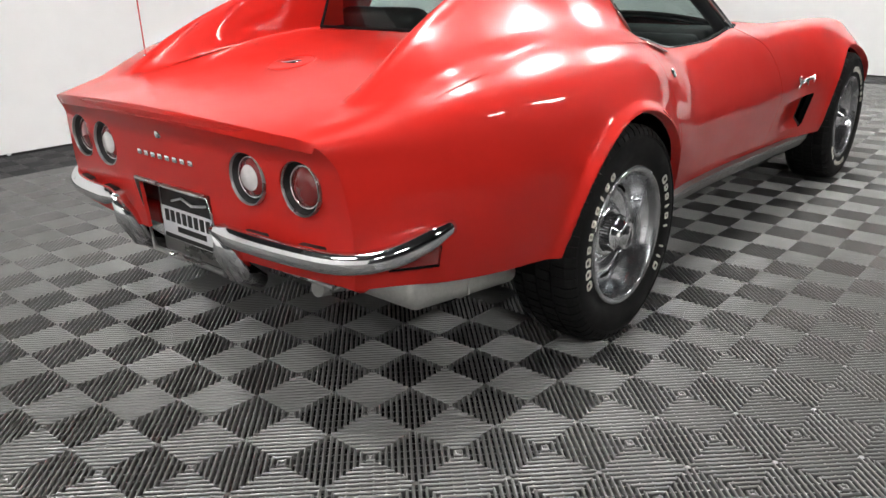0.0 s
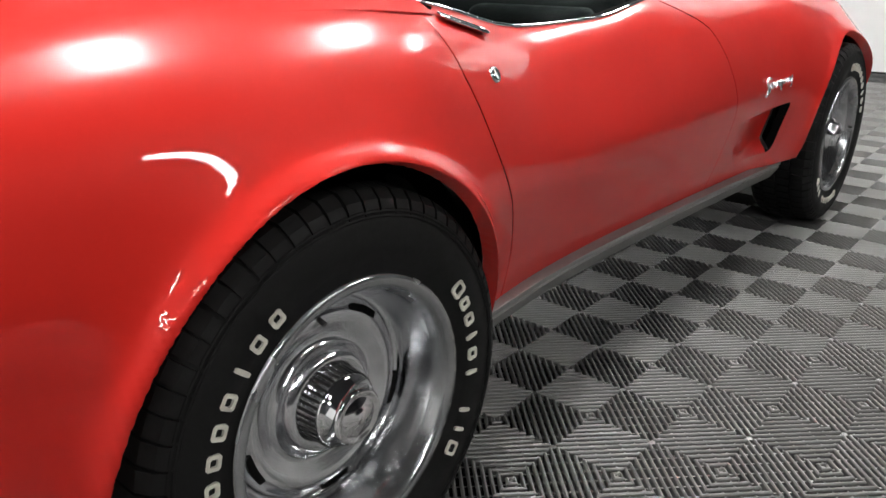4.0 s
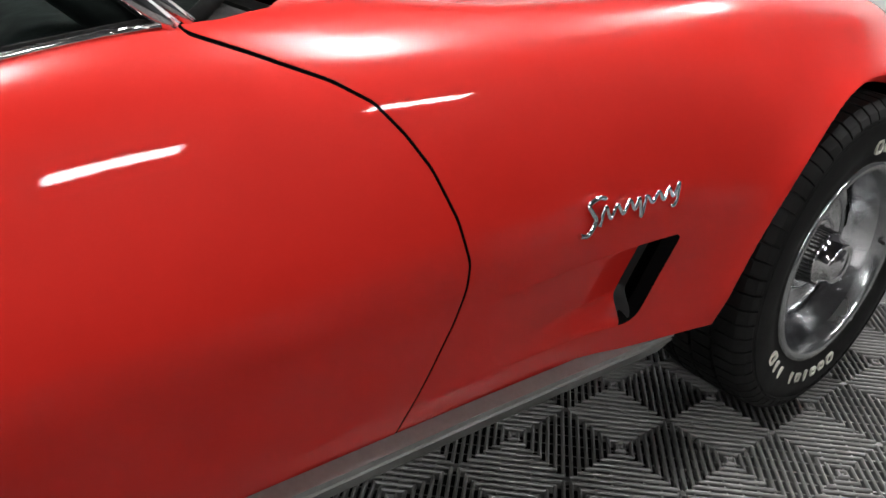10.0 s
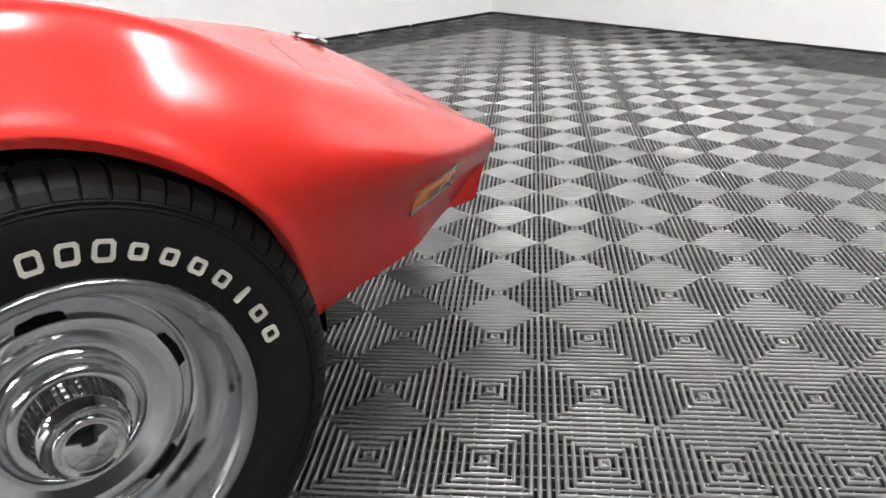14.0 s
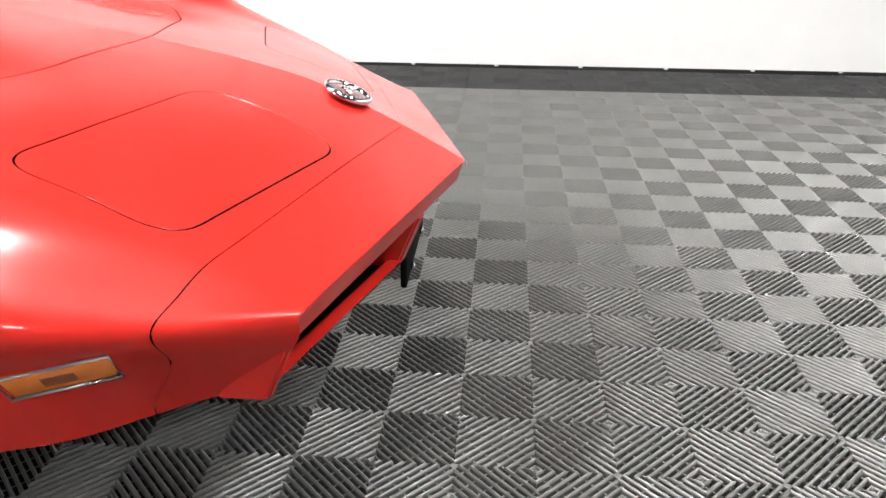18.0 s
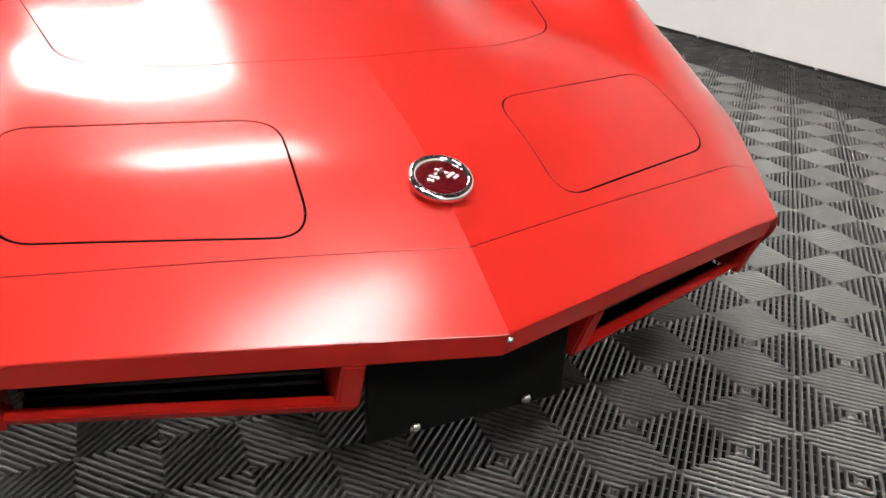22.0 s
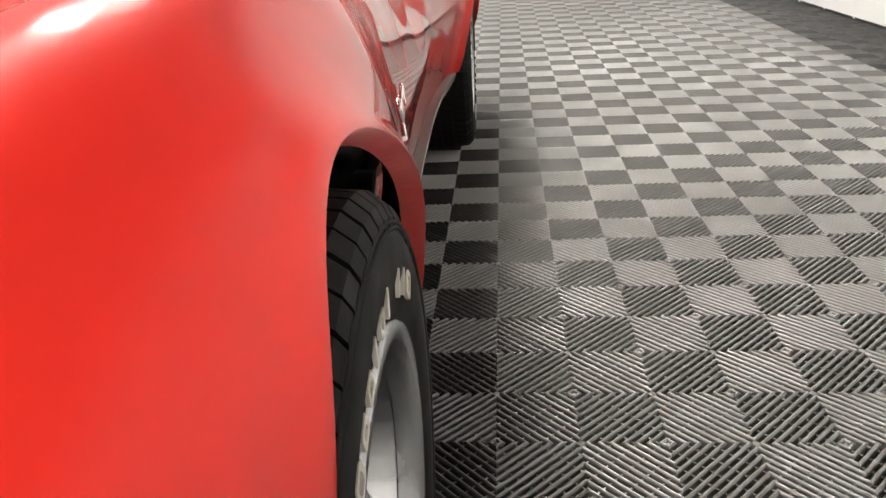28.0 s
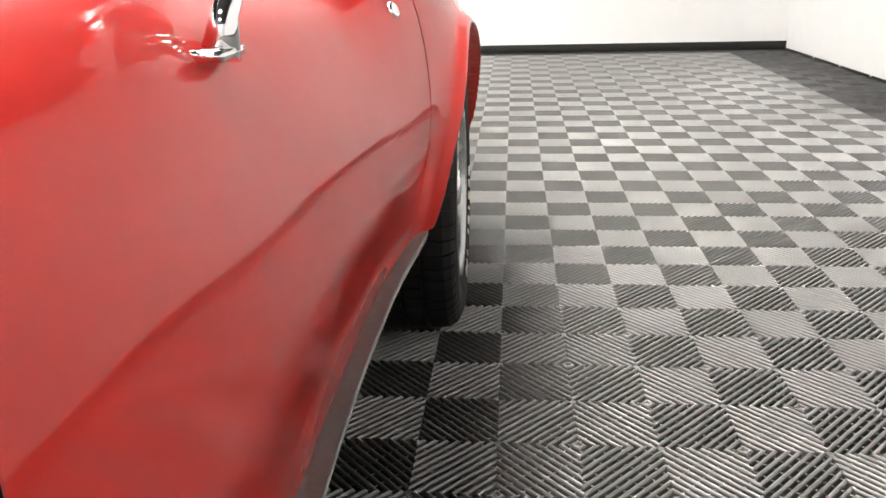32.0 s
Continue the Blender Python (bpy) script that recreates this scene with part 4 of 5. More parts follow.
foot_pts = [screen_point(-0.98 + 1.96 * i / 24, 0.0) + Vector((0, 0.006, 0.0)) for i in range(25)]
part("screen_seal", tube(foot_pts, 0.010, 8), SEAL, screen)
# T-bar along the middle of the open roof.
bm = bmesh.new()
ring = []
for y, z in ((0.345, 1.203), (0.55, 1.205), (0.80, 1.194), (1.01, 1.176)):
    ring.append([bm.verts.new((x, y, z + dz)) for x, dz in ((-0.105, -0.062), (-0.115, -0.03), (-0.095, 0.004), (0.095, 0.004), (0.115, -0.03), (0.105, -0.062))])
for p, q in zip(ring, ring[1:]):
    for k in range(6):
        bm.faces.new((p[k], p[(k + 1) % 6], q[(k + 1) % 6], q[k]))
bmesh.ops.recalc_face_normals(bm, faces=bm.faces[:])
tbar = part("roof_t_bar", bm, BLACK, car, "black middle bar of the open roof")
for s in (1, -1):
    for y in (0.44, 0.79):
        part("latch", block((s * 0.112 - 0.010, y - 0.022, 1.135), (s * 0.112 + 0.008, y + 0.022, 1.172), 0.004), CHROME, tbar, "bright latch")
    # Sun visors folded up behind the header.
    bm = block((-0.125, -0.055, -0.010), (0.125, 0.055, 0.010), 0.009, 3)
    v = part("sun_visor", bm, TRIM, car, "black padded sun visor")
    v.matrix_local = pose(s * 0.29, 0.87, 1.118, 12, s * 8, -s * 14)

# ---- side windows ----
for k, s in enumerate((1, -1)):
    bm = bmesh.new()
    cols, waist = [], []
    for i in range(17):
        t = i / 16
        y0 = 0.345 + t * (1.262 - 0.345)
        x0 = float(hermite([0.345, 0.6, 0.95, 1.262], [0.640, 0.646, 0.646, 0.628], [y0])[0])
        z0 = float(hermite([0.345, 0.55, 0.8, 1.262], [0.885, 0.822, 0.821, 0.862], [y0])[0]) - 0.004
        y1 = 0.352 + t * (0.935 - 0.352)
        x1, z1 = 0.525 - 0.035 * t, 1.082 + 0.035 * math.sin(min(1, t * 1.15) * math.pi / 2)
        waist.append((s * x0, y0, z0))
        col = []
        for j in range(9):
            v = j / 8
            y, z = y0 + (y1 - y0) * v, z0 + (z1 - z0) * v
            col.append(bm.verts.new((s * (0.647 - 0.53 * (z - 0.82) + 0.006 * math.sin(math.pi * v)), y, z)))
        cols.append(col)
    for p, q in zip(cols, cols[1:]):
        for j in range(8):
            bm.faces.new((p[j], p[j + 1], q[j + 1], q[j])).smooth = True
    bmesh.ops.recalc_face_normals(bm, faces=bm.faces[:])
    g = part("side_window", bm, GLASS, doors[k], "raised dark tinted side window")
    part("waist_moulding", tube([(x + s * 0.003, y, deck(abs(x) + 0.006, y) + 0.003) for x, y, z in waist], 0.0045, 8), CHROME, doors[k], "thin bright waistline strip")
    part("waist_seal", tube([(x - s * 0.004, y, z + 0.006) for x, y, z in waist], 0.007, 6), SEAL, doors[k])
    gap = [(0.628, 0.341), (0.650, 0.337), (0.664, 0.335), (0.668, 0.345), (0.674, 0.358)]
    part("corner_seal", tube([(s * x, y, deck(x, y) + 0.0015) for x, y in gap], 0.0042, 6), SEAL, doors[k])
    # Door lock and flush handle.
    m = skin_pose(s * 0.772, 0.42, 0.774)
    bm = lathe([(-0.004, 0.015), (0.004, 0.0145), (0.006, 0.011), (0.005, 0.009), (0.0055, 0.0)], 24, "z", 0, 0)
    bmesh.ops.transform(bm, matrix=m, verts=bm.verts[:])
    part("door_lock", bm, CHROME, doors[k], "round chrome door lock")

# ---- interior ----
def seat(s):
    root = part("seat", block((-0.24, -0.26, -0.08), (0.24, 0.26, 0.06), 0.05, 4), TRIM, car, "black bucket seat")
    b = block((-0.23, -0.07, 0.0), (0.23, 0.07, 0.56), 0.05, 4)
    bmesh.ops.transform(b, matrix=Matrix.Translation((0, -0.24, 0.02)) @ Matrix.Rotation(radians(22), 4, "X"), verts=b.verts[:])
    part("backrest", b, TRIM, root)
    for k in range(5):
        r = block((-0.15 + k * 0.062, -0.20, 0.055), (-0.15 + k * 0.062 + 0.05, 0.20, 0.070), 0.007)
        part("seat_pleat", r, TRIM, root)
    root.matrix_local = pose(s * 0.36, 0.62, 0.42)


seat(1)
seat(-1)
cabin = part("cabin_tub", block((-0.66, -0.02, 0.24), (0.66, 1.55, 0.26)), CARPET, car, "black carpeted cabin")
part("rear_shelf", block((-0.60, -0.05, 0.60), (0.60, 0.32, 0.64), 0.01), CARPET, cabin)
part("tunnel", block((-0.11, 0.10, 0.26), (0.11, 1.35, 0.56), 0.04, 3), TRIM, cabin, "black centre tunnel")
part("bulkhead", block((-0.60, 1.50, 0.26), (0.60, 1.54, 0.82)), VOID, cabin)
part("rear_bulkhead", block((-0.64, -0.08, 0.26), (0.64, -0.05, 0.90)), VOID, cabin)
for s in (1, -1):
    part("door_panel", block((s * 0.655 - 0.03, 0.28, 0.30), (s * 0.655 + 0.03, 1.30, 0.80), 0.02), DOORTRIM, cabin, "black vinyl door panel")
dash = part("dashboard", block((-0.60, 1.12, 0.68), (0.60, 1.42, 0.86), 0.05, 4), TRIM, car, "black padded dashboard")
for s in (1, -1):
    part("dial_pod", block((s * 0.36 - 0.20, 1.07, 0.66), (s * 0.36 + 0.20, 1.17, 0.84), 0.04, 4), TRIM, dash)
part("centre_stack", block((-0.14, 1.08, 0.48), (0.14, 1.20, 0.82), 0.03, 3), TRIM, dash)
for k in range(4):
    part("dial", lathe([(1.076, 0.0), (1.076, 0.028), (1.070, 0.032), (1.066, 0.028)], 20, "y", -0.09 + 0.06 * k, 0.74), BLACK, dash)
lever = part("gear_lever", tube([(0, 0.86, 0.54), (0.0, 0.84, 0.68)], 0.006, 8), CHROME, car, "chrome gear lever with black knob")
part("knob", lathe([(0.66, 0.0), (0.665, 0.014), (0.685, 0.022), (0.705, 0.016), (0.71, 0.0)], 16, "z", 0.0, 0.84), BLACK, lever)
SPOKE = pbr("brushed_spoke", (0.55, 0.55, 0.54), 0.35, vary=0.1, scale=30)
steer = part("steering_wheel", tube([(0.19 * math.cos(a), 0, 0.19 * math.sin(a)) for a in np.linspace(0, 2 * math.pi, 48, endpoint=False)], 0.011, 10, True), TRIM, car, "black steering wheel with slotted bright spokes")
for a in (radians(60) + 2.094, radians(60) - 2.094, radians(60)):
    c, s_ = math.cos(a), math.sin(a)
    for off in (-0.011, 0.011):
        part("spoke", tube([(0.03 * c - off * s_, 0.02, 0.03 * s_ + off * c), (0.185 * c - off * s_, 0.002, 0.185 * s_ + off * c)], 0.0045, 6), SPOKE, steer, "bright slotted spoke")
part("horn_boss", lathe([(-0.01, 0.0), (-0.008, 0.035), (0.01, 0.045), (0.05, 0.04)], 24, "y", 0, 0), TRIM, steer)
steer.matrix_local = pose(-0.36, 1.105, 0.738, 22, 0, 0)
part("column", tube([(-0.36, 1.07, 0.715), (-0.36, 1.15, 0.69)], 0.03, 12), TRIM, dash)

# ---- door mirror on the driver's side ----
mirror = part("door_mirror", lathe([(-0.012, 0.0), (-0.012, 0.048), (0.0, 0.052), (0.016, 0.042), (0.034, 0.02), (0.036, 0.0)], 32, "y", 0, 0), CHROME, doors[1], "round chrome door mirror on a slim stalk")
mirror.matrix_local = pose(-0.735, 1.025, 0.888, -22, 0, -8)
part("stalk", tube([(-0.712, 1.105, 0.775), (-0.716, 1.092, 0.81), (-0.730, 1.042, 0.880)], [0.018, 0.012, 0.009], 12), CHROME, doors[1], "chrome mirror stalk")
part("stalk_foot", block((-0.729, 1.08, 0.774), (-0.693, 1.142, 0.785), 0.005), CHROME, doors[1])

# ---- tail ----
rear_x, rear_z = rows[0, :, 0], rows[0, :, 1]
crn = int(np.argmax(rear_z < 0.745))


def tail_y(x, z):
    return -1.035 + float(bend(x, -1.035, z)) + 0.001


LAMPZ = 0.638
LAMPX = (-0.512, -0.338, 0.338, 0.512)
ts = np.zeros((141, 61, 3))
for i in range(141):
    u = -1 + 2 * i / 140
    for j in range(61):
        z = 0.412 + (0.783 - 0.412) * j / 60
        x = u * float(np.interp(-z, -rear_z, rear_x)) if z < 0.757 else u * 0.58
        z = min(z, float(np.interp(abs(x), rear_x[: crn + 1], rear_z[: crn + 1])))
        ts[i, j] = (x, tail_y(x, z), z)
tn = grid_normals(ts)
tn = tn * np.where(tn[..., 1:2] > 0, -1, 1)
tt = grid_tris(141, 61)
tv = ts.reshape(-1, 3)
if np.cross(tv[tt[900, 1]] - tv[tt[900, 0]], tv[tt[900, 2]] - tv[tt[900, 0]])[1] > 0:
    tt = tt[:, ::-1]
tail_sheet = Shell(tv, tn.reshape(-1, 3), tt, np.zeros(len(tv)))
for x in LAMPX:
    _, tail_sheet = tail_sheet.cut(np.hypot(tail_sheet.v[:, 0] - x, tail_sheet.v[:, 2] - LAMPZ) - 0.0645)
_, tail_sheet = tail_sheet.cut(np.maximum(np.abs(tail_sheet.v[:, 0]) - 0.168, tail_sheet.v[:, 2] - 0.556))
tail = part("tail_panel", tail_sheet.mesh("tail_panel", 0.01), RED, car, "red tail panel with four round lamps")


for x in LAMPX:
    y = tail_y(x, LAMPZ)
    outer = abs(x) > 0.4
    lampo = part("tail_lamp", lathe([(y + 0.02, 0.0665), (y - 0.001, 0.0665), (y - 0.003, 0.0655), (y - 0.002, 0.0635), (y + 0.004, 0.0625)], 40, "y", x, LAMPZ), STEEL, tail, "round tail lamp in bright bezel")
    part("bezel_well", lathe([(y + 0.003, 0.0635), (y + 0.030, 0.0545), (y + 0.036, 0.050)], 36, "y", x, LAMPZ), BLACK, lampo)
    part("lens", lathe([(y + 0.040, 0.054), (y + 0.018, 0.0505), (y + 0.010, 0.042), (y + 0.006, 0.02), (y + 0.005, 0.0)], 36, "y", x, LAMPZ), LAMPRED, lampo, "red lens")
    part("lens_ring", lathe([(y + 0.024, 0.0540), (y + 0.014, 0.0525), (y + 0.013, 0.0490), (y + 0.018, 0.0480)], 36, "y", x, LAMPZ), CHROME, lampo, "thin chrome lens ring")
    if not outer:
        part("reversing_lens", lathe([(y + 0.008, 0.032), (y + 0.002, 0.026), (y - 0.001, 0.0)], 30, "y", x, LAMPZ), LAMPWHITE, lampo, "white reversing lens")
# Maker's name as small bright blocks, and the lock above.
for k in range(8):
    x = -0.122 + 0.035 * k
    y = tail_y(x, 0.645)
    part("name_block", block((x - 0.010, y - 0.004, 0.638), (x + 0.010, y + 0.004, 0.653), 0.002), CHROME, tail)
part("boot_lock", lathe([(tail_y(0, 0.708) + 0.01, 0.011), (tail_y(0, 0.708) - 0.004, 0.011), (tail_y(0, 0.708) - 0.006, 0.006), (tail_y(0, 0.708) - 0.005, 0)], 20, "y", 0, 0.708), CHROME, tail)
# Number plate recess and plate.
recess = part("plate_recess", block((-0.175, -0.935, 0.335), (0.175, -0.915, 0.555), 0.006), STEEL, car, "grey plate recess between the bumpers")
part("recess_frame", tube([(-0.175, -0.965, 0.345), (0.175, -0.965, 0.345), (0.175, -0.992, 0.562), (-0.175, -0.992, 0.562)], 0.008, 8, True), STEEL, recess)
plate = part("number_plate", block((-0.150, -0.945, 0.380), (0.150, -0.938, 0.535), 0.004), PLATEWHITE, recess, "white dealer plate with black band and dark bars")
part("plate_band", block((-0.140, -0.9475, 0.480), (0.140, -0.944, 0.530)), BLACK, plate)
part("logo_sweep", tube([(-0.08, -0.949, 0.500), (-0.03, -0.949, 0.515), (0.02, -0.949, 0.501), (0.09, -0.949, 0.513)], 0.004, 6), PLATEWHITE, plate)
for k in range(9):
    part("bar", block((-0.128 + k * 0.029, -0.947, 0.435), (-0.128 + k * 0.029 + 0.018, -0.944, 0.469)), BLACK, plate)
part("bar", block((-0.07, -0.947, 0.409), (0.07, -0.944, 0.425)), BLACK, plate)
part("bar", block((-0.14, -0.947, 0.385), (0.14, -0.944, 0.397)), BLACK, plate)
# Chrome bumpers.
for s in (1, -1):
    pts = [(s * 0.235, -1.03, 0.500), (s * 0.36, -1.022, 0.494), (s * 0.50, -0.998, 0.486), (s * 0.605, -0.965, 0.480), (s * 0.672, -0.925, 0.484), (s * 0.712, -0.87, 0.494), (s * 0.738, -0.80, 0.512), (s * 0.752, -0.715, 0.534)]
    line = catmull(pts, 40)
    rad = [0.012 + 0.016 * min(1, i / 3) if i < 36 else 0.028 - 0.010 * (i - 35) / 4 for i in range(40)]
    b = part("rear_bumper", tube([tuple(p) for p in line], rad, 14, False, 0.8), CHROME, car, "chrome rear quarter bumper")
    part("overrider", tube([(s * 0.248, -1.02, 0.505), (s * 0.245, -1.005, 0.44), (s * 0.242, -0.965, 0.37), (s * 0.24, -0.90, 0.325)], [0.022, 0.032, 0.034, 0.022], 12), CHROME, b, "chrome bumper guard")
    m = part("side_marker", block((-0.004, -0.062, -0.024), (0.006, 0.062, 0.024), 0.004), LAMPRED, car, "red rectangular side marker lamp")
    m.matrix_local = skin_pose(s * 0.735, -0.815, 0.465, 0.002) @ Matrix(((0, 1, 0, 0), (0, 0, 1, 0), (1, 0, 0, 0), (0, 0, 0, 1)))
    f = part("marker_frame", tube([(0.004, -0.064, -0.026), (0.004, 0.064, -0.026), (0.004, 0.064, 0.026), (0.004, -0.064, 0.026)], 0.003, 6, True), SEAL, m)
    # Back-up light bezels above the bumper.
    for x in (0.351, 0.536):
        part("bumper_scoop", lathe([(0.505, 0.0), (0.506, 0.035), (0.500, 0.040)], 20, "z", s * x, tail_y(x, 0.50) - 0.012), BLACK, tail)
    # Lower valance and exhaust.
    va = block((s * 0.43 - 0.20, -0.905, 0.385), (s * 0.43 + 0.20, -0.87, 0.45), 0.012)
    part("rear_valance", va, RED, car, "red lower rear panel")
    part("exhaust_bezel", tube([(s * 0.36, -0.912, 0.385), (s * 0.54, -0.912, 0.385), (s * 0.56, -0.912, 0.435), (s * 0.35, -0.912, 0.435)], 0.006, 8, True), STEEL, car)
    # Black block put in as the shade inside the exhaust opening.
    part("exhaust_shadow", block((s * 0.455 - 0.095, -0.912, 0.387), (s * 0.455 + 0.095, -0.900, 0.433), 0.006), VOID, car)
    ex = part("tailpipe", tube([(s * 0.455, -0.55, 0.30), (s * 0.455, -0.89, 0.355)], 0.024, 14), STEEL, car, "bright tailpipe")
    bm = block((s * 0.59 - 0.115, -0.80, 0.285), (s * 0.59 + 0.115, -0.36, 0.385), 0.034, 4)
    for v in bm.verts:
        v.co.z += 0.05 * smooth01((-0.36 - v.co.y) / 0.44) - 0.02
    part("silencer", bm, MUFFLER, car, "pale satin metal silencer below the tail")
    part("silencer_seam", tube([(s * 0.59 + a, -0.60, z + 0.008) for a, z in ((-0.117, 0.30), (-0.117, 0.38), (0.117, 0.38), (0.117, 0.30), (0.09, 0.283), (-0.09, 0.283))], 0.004, 6, True), MUFFLER, car)

# ---- badges and small bright parts ----
# Nose badge: bezel, dark red disc and two small flags.
bm = lathe([(0.0, 0.046), (0.006, 0.047), (0.010, 0.044), (0.010, 0.038), (0.006, 0.036)], 48, "z", 0, 0)
badge = part("nose_badge", bm, CHROME, car, "round chrome badge with dark red centre")
badge.matrix_local = pose(0, 3.318, 0.619, -22, 0, 0)
part("badge_disc", lathe([(0.006, 0.037), (0.0085, 0.025), (0.0095, 0.0)], 40, "z", 0, 0), pbr("badge_red", (0.09, 0.004, 0.006), 0.12, coat=1.0), badge, "dark red disc")
for k in range(30):
    a = 2 * math.pi * k / 30
    part("bezel_bar", block((0.041 * math.cos(a) - 0.0018, 0.041 * math.sin(a) - 0.0018, 0.0095), (0.041 * math.cos(a) + 0.0018, 0.041 * math.sin(a) + 0.0018, 0.0108)), BLACK, badge)
for s in (1, -1):
    part("flag_staff", tube([(-s * 0.006, -0.014, 0.010), (s * 0.020, 0.002, 0.0105)], 0.0012, 6), CHROME, badge)
    for i in range(4):
        for j in range(3):
            if (i + j) % 2 == 0:
                x, y = s * (0.008 + 0.0045 * i), -0.004 + 0.0042 * j + 0.0018 * i
                part("flag_square", block((x - 0.0021, y - 0.0020, 0.0098), (x + 0.0021, y + 0.0020, 0.0112)), PLATEWHITE, badge)
# Script badges on the wings, drawn as a plain flowing bar with upright strokes.
for s in (1, -1):
    def on_side(t, z):
        y = 1.738 + 0.206 * t if s > 0 else 1.944 - 0.206 * t
        return tuple(on_skin(s * 0.80, y, 0.592 + z, 0.006)[0])

    run = [(0.02, -0.022), (0.10, -0.024), (0.16, -0.006), (0.12, 0.010), (0.10, 0.020), (0.18, 0.027), (0.25, 0.024)]
    bd = part("script_badge", tube([on_side(t, z) for t, z in catmull(run, 40)], 0.0042, 8), CHROME, car, "flowing chrome script badge")
    run = [(0.20, -0.016), (0.25, 0.012), (0.30, -0.008), (0.36, 0.010), (0.42, -0.006), (0.48, 0.012), (0.53, -0.004), (0.57, 0.012), (0.60, -0.018), (0.64, 0.012), (0.70, 0.000), (0.76, 0.014), (0.81, 0.000), (0.86, 0.016), (0.90, 0.002), (0.96, 0.020), (0.93, -0.010), (0.88, -0.012)]
    part("script_stroke", tube([on_side(t, z) for t, z in catmull(run, 110)], 0.0032, 8), CHROME, bd)
    # Front side markers.
    m = part("side_marker", block((-0.006, -0.058, -0.020), (0.004, 0.058, 0.020), 0.004), AMBER, car, "amber rectangular side marker lamp")
    m.matrix_local = skin_pose(s * 0.71, 3.122, 0.468, 0.002) @ Matrix(((0, 1, 0, 0), (0, 0, 1, 0), (1, 0, 0, 0), (0, 0, 0, 1)))
    part("marker_frame", tube([(0.003, -0.061, -0.023), (0.003, 0.061, -0.023), (0.003, 0.061, 0.023), (0.003, -0.061, 0.023)], 0.0022, 6, True), STEEL, m)
    part("bulb_shade", block((0.0035, -0.018, -0.008), (0.0048, 0.018, 0.008)), pbr("bulb_brown", (0.25, 0.06, 0.01), 0.3), m)
# Flush door handles.
HANDLE = pbr("dull_handle_metal", (0.42, 0.42, 0.42), 0.2, metal=1.0, vary=0.2, scale=40)
for k, s in enumerate((1, -1)):
    m = skin_pose(s * 0.703, 0.408, 0.848, 0.001, (s * 0.10, 0.95, -0.16))
    m = m @ Matrix.Rotation(radians(-16 * s), 4, "X") @ Matrix.Translation((0, 0, 0.002))
    outl = rounded([(-0.062, -0.011), (0.062, -0.011), (0.062, 0.011), (-0.062, 0.011)], 0.010, 5)
    ring = tube([(x, y, 0.002) for x, y in outl], 0.0030, 8, True)
    bmesh.ops.transform(ring, matrix=m, verts=ring.verts[:])
    hd = part("door_handle", ring, CHROME, doors[k], "flush chrome door handle")
    bm = bmesh.new()
    bm.faces.new([bm.verts.new((x, y, 0.0015)) for x, y in outl])
    bmesh.ops.transform(bm, matrix=m, verts=bm.verts[:])
    part("handle_plate", bm, HANDLE, hd)
# Fuel flap and aerial.
cap = part("fuel_cap", lathe([(0.0, 0.075), (0.003, 0.074), (0.003, 0.070), (0.001, 0.068)], 40, "z", 0, 0), RED, car, "round red fuel flap with bright badge")
cap.matrix_local = skin_pose(0.0, -0.55, deck(0.0, -0.55), 0.0, (1, 0, 0))
part("cap_plate", lathe([(0.001, 0.069), (0.003, 0.06), (0.003, 0)], 36, "z", 0, 0), RED, cap)
part("cap_badge", block((-0.03, -0.016, 0.002), (0.03, 0.016, 0.006), 0.002), CHROME, cap)
aerial = part("aerial", tube([(-0.52, -0.72, 0.82), (-0.525, -0.735, 1.72)], 0.0024, 6), CHROME, car, "thin chrome aerial")
part("aerial_foot", lathe([(0.808, 0.020), (0.828, 0.018), (0.838, 0.010), (0.858, 0.006)], 16, "z", -0.52, -0.72), CHROME, aerial)
# Louvres of the grille before the windscreen.
louvre = part("cowl_grille", block((-0.02, 1.65, 0.83), (0.02, 1.67, 0.835)), RED, car, "red cowl grille with fine slots")
for k in range(22):
    x = -0.225 + k * 0.0215
    m = skin_pose(x, 1.632 - 1.1 * x * x, deck(x, 1.63), 0.0)
    bm = block((-0.034, -0.0055, -0.003), (0.034, 0.0055, 0.0012), 0.001, 1)
    bmesh.ops.transform(bm, matrix=m, verts=bm.verts[:])
    part("slot", bm, VOID, louvre)


# ---- floor tiles ----
# A rib's section over the pitch: a slightly domed cap with upright edges on a thin web.
HALF = [(0.0, 0.0), (0.07, -0.0004), (0.14, -0.0012), (0.20, -0.0024), (0.245, -0.0038), (0.262, -0.0056), (0.10, -0.0060), (0.11, -0.021)]
PROFILE = [(-u, z) for u, z in HALF[:0:-1]] + HALF


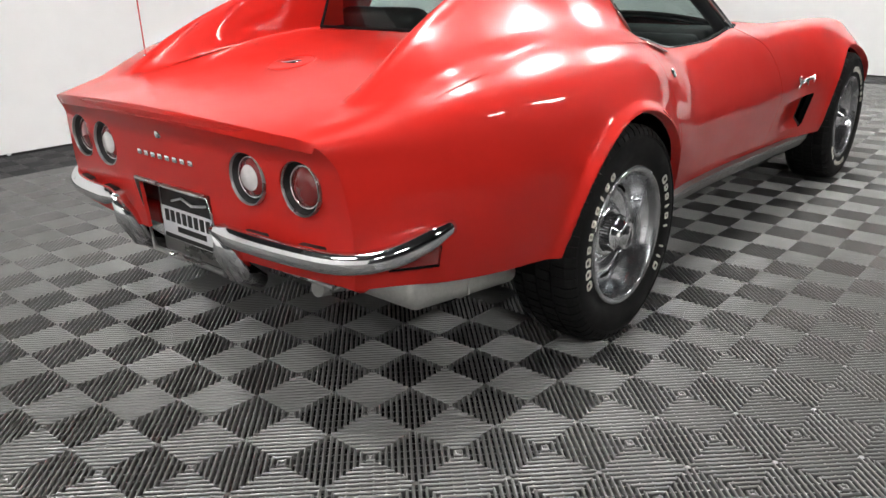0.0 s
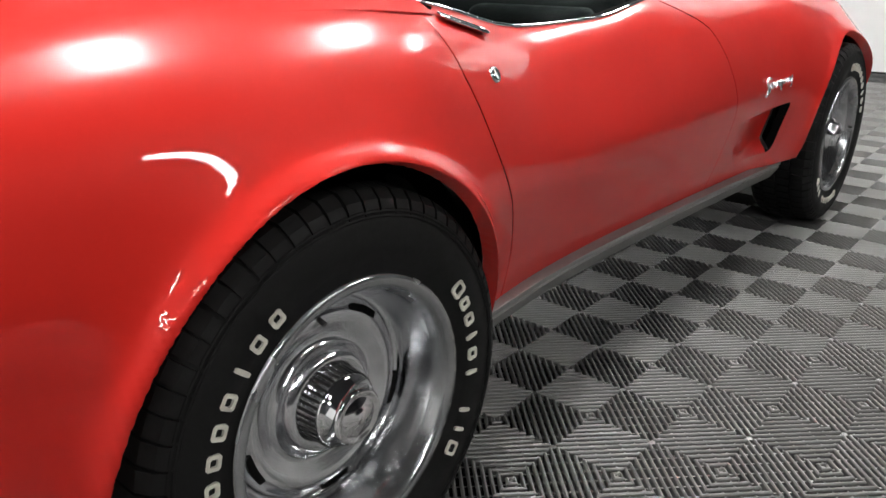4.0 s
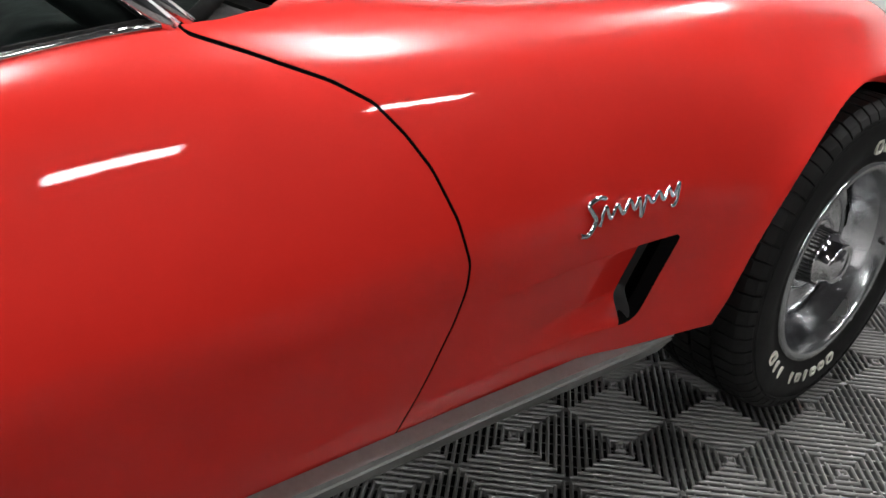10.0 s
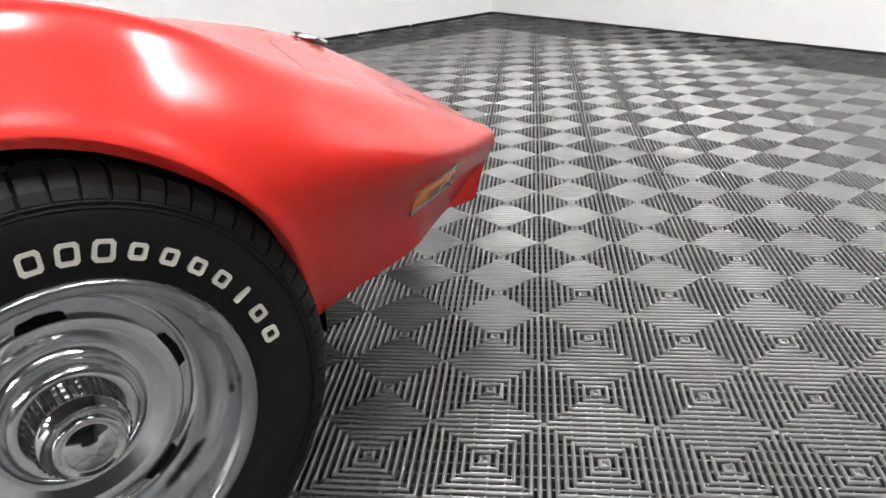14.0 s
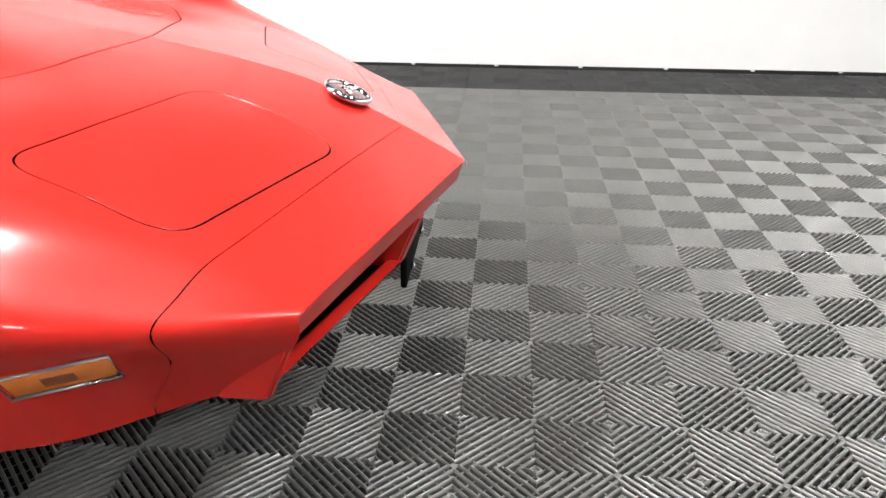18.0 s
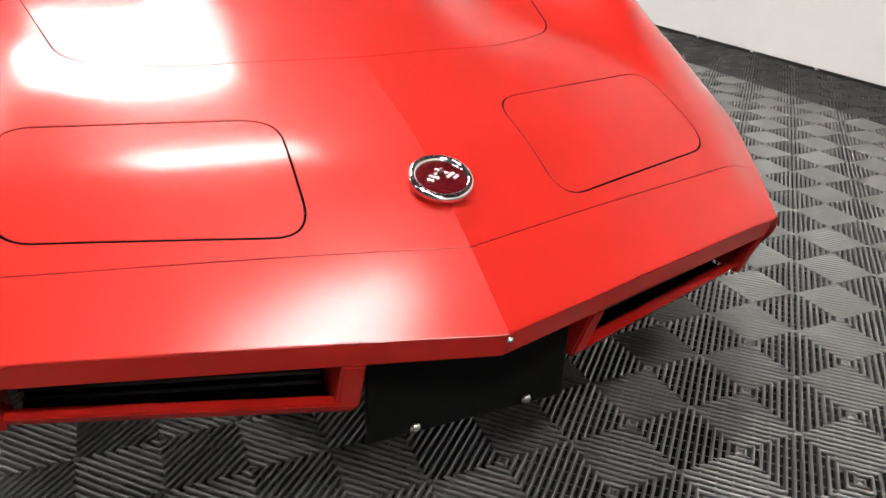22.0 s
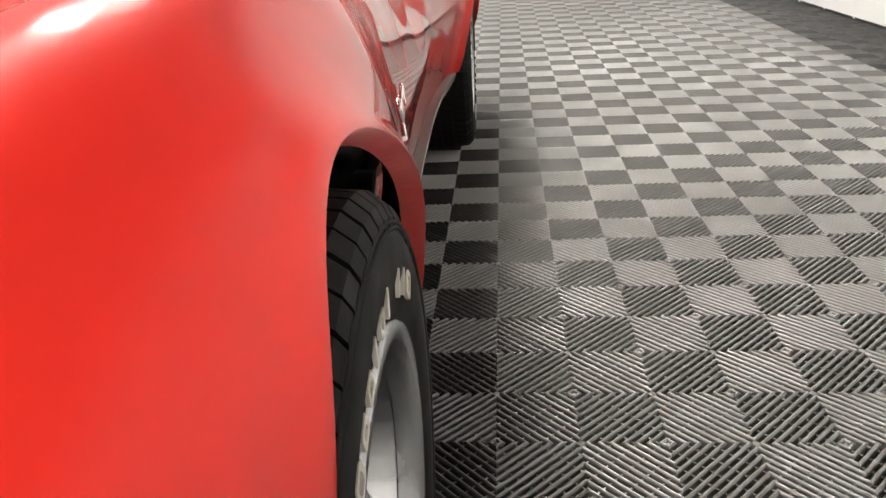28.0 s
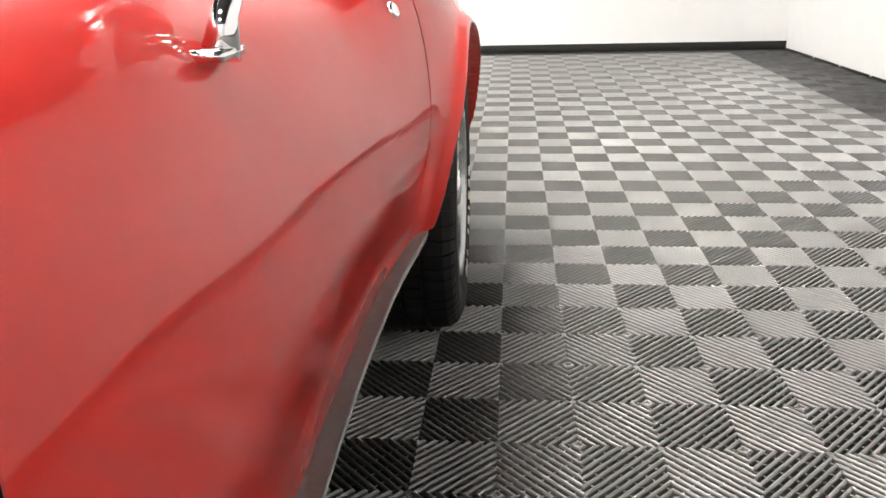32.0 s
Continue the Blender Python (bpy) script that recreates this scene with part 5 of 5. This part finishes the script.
def rib_cell(ox, oy, way, bmv, bmf, count=14):
    """Round-topped ribs across one cell along a diagonal, with low cross bars, clipped to the cell."""
    pitch = CELL * math.sqrt(2) / count
    known = {}

    def vertex(p):
        key = (round(p[0], 6), round(p[1], 6), round(p[2], 5))
        if key not in known:
            known[key] = len(bmv)
            bmv.append((ox + p[0], oy + p[1], p[2]))
        return known[key]

    def strip(way, lo, hi, z0, z1):
        under = lo > hi
        if under:
            lo, hi, z0, z1 = hi, lo, z1, z0
        n = (0.7071, -0.7071 * way)
        across = lambda p: (p[0] - CELL / 2) * n[0] + (p[1] - CELL / 2) * n[1]
        poly = [(0.0, 0.0), (CELL, 0.0), (CELL, CELL), (0.0, CELL)]
        for sign, lim in ((1, hi), (-1, -lo)):
            out = []
            for a, b in zip(poly, poly[1:] + poly[:1]):
                fa, fb = sign * across(a) - lim, sign * across(b) - lim
                if fa <= 0:
                    out.append(a)
                if (fa < 0) != (fb < 0) and fa != fb:
                    t = fa / (fa - fb)
                    out.append((a[0] + (b[0] - a[0]) * t, a[1] + (b[1] - a[1]) * t))
            poly = out
            if len(poly) < 3:
                return
        ids = [vertex((p[0], p[1], z0 + (z1 - z0) * min(1, max(0, (across(p) - lo) / (hi - lo))))) for p in poly]
        if len(set(ids)) == len(ids):
            bmf.append(tuple(ids[::-1] if under else ids))

    for k in range(count):
        mid = (k + 0.5 - count / 2) * pitch
        for (u0, z0), (u1, z1) in zip(PROFILE, PROFILE[1:]):
            strip(way, mid + u0 * pitch, mid + u1 * pitch, z0, z1)
        if k % 2:
            strip(-way, mid - 0.13 * pitch, mid + 0.13 * pitch, -0.0058, -0.0058)


def tile_mesh(name, material):
    """A tile of two by two cells, its ribs in squares round the middle."""
    v, f = [], []
    for i in (-1, 0):
        for j in (-1, 0):
            rib_cell(i * CELL, j * CELL, -1 if i == j else 1, v, f)
    # Small bosses where the ribs meet: in the middle of the squares, and solid ones between them.
    for bx, by, r in ((0, 0, 0.0035), (CELL, CELL, 0.0035), (CELL, 0, 0.009), (0, CELL, 0.009)):
        k = len(v)
        for z in (-0.0038, -0.012):
            v += [(bx + r, by, z), (bx, by + r, z), (bx - r, by, z), (bx, by - r, z)]
        f += [(k, k + 1, k + 2, k + 3)] + [(k + q, k + 4 + q, k + 4 + (q + 1) % 4, k + (q + 1) % 4) for q in range(4)]
    me = from_arrays(name, v, f, None, False)
    me.materials.append(material)
    return me, v, f


TILE, TV, TF = tile_mesh("tile", FLOORGREY)
TILEB, _, _ = tile_mesh("black_tile", FLOORBLACK)
I0, I1, J0, J1 = -25, 28, -41, 41  # the grey field, in cells
near, far_grey, far_black = [], [], []
for a in range(-32, 30):
    for b in range(-24, 26):
        i, j = 2 * a, 2 * b + 1  # the tile's middle, a vertex of the grid with an odd sum
        c = GRID @ Vector((i * CELL, j * CELL, 0))
        if not (XL + 0.02 < c.x < 4.4 and YB + 0.02 < c.y < YF - 0.02):
            continue
        grey = I0 < i < I1 and J0 < j < J1
        if grey and -2.0 < c.x < 2.0 and -1.7 < c.y < 4.9 and not (abs(c.x) < 0.45 and -0.5 < c.y < 3.0):
            near.append((i, j))
        else:
            (far_grey if grey else far_black).append((i, j))
near.sort(key=lambda p: abs((GRID @ Vector((p[0] * CELL, p[1] * CELL, 0))).x * 0.9) + 0.25 * abs((GRID @ Vector((p[0] * CELL, p[1] * CELL, 0))).y - 1.6))
far_grey += near[300:]
near = near[:300]
STAINED = pbr("stained_tile_plastic", (0.17, 0.165, 0.155), 0.42, vary=0.5, scale=9, bump=0.06, bscale=160)
TILES, _, _ = tile_mesh("stained_tile", STAINED)
for i, j in near:
    c = GRID @ Vector((i * CELL, j * CELL, 0))
    dirty = min((c - Vector(p)).length for p in ((-1.40, -1.0, 0),)) < 0.15
    o = part("tile", TILES if dirty else TILE, None, sub, "grey tile with dark dirt stains" if dirty else "")
    o.matrix_local = GRID @ Matrix.Translation((i * CELL, j * CELL, 0))


def joined_tiles(name, places, material, label):
    if not places:
        return
    tv, off = np.array(TV), []
    v = np.concatenate([tv + (i * CELL, j * CELL, 0) for i, j in places])
    counts = np.array([len(f) for f in TF])
    flat = np.concatenate([np.array(f) for f in TF])
    me = bpy.data.meshes.new(name)
    n = len(places)
    me.vertices.add(len(v))
    me.vertices.foreach_set("co", v.ravel())
    loops = np.concatenate([flat + k * len(tv) for k in range(n)])
    me.loops.add(len(loops))
    me.loops.foreach_set("vertex_index", loops.astype(np.int32))
    cc = np.tile(counts, n)
    me.polygons.add(len(cc))
    me.polygons.foreach_set("loop_start", np.r_[0, np.cumsum(cc)[:-1]].astype(np.int32))
    me.polygons.foreach_set("use_smooth", np.zeros(len(cc), bool))
    me.update(calc_edges=True)
    me.materials.append(material)
    o = tagged(part(name, me, None, sub, label), kind="stuff")
    o.matrix_local = GRID
    return o


joined_tiles("tile_field", far_grey, FLOORGREY, "grey ribbed plastic floor tiles")
joined_tiles("tile_border", far_black, FLOORBLACK, "black ribbed plastic border tiles")
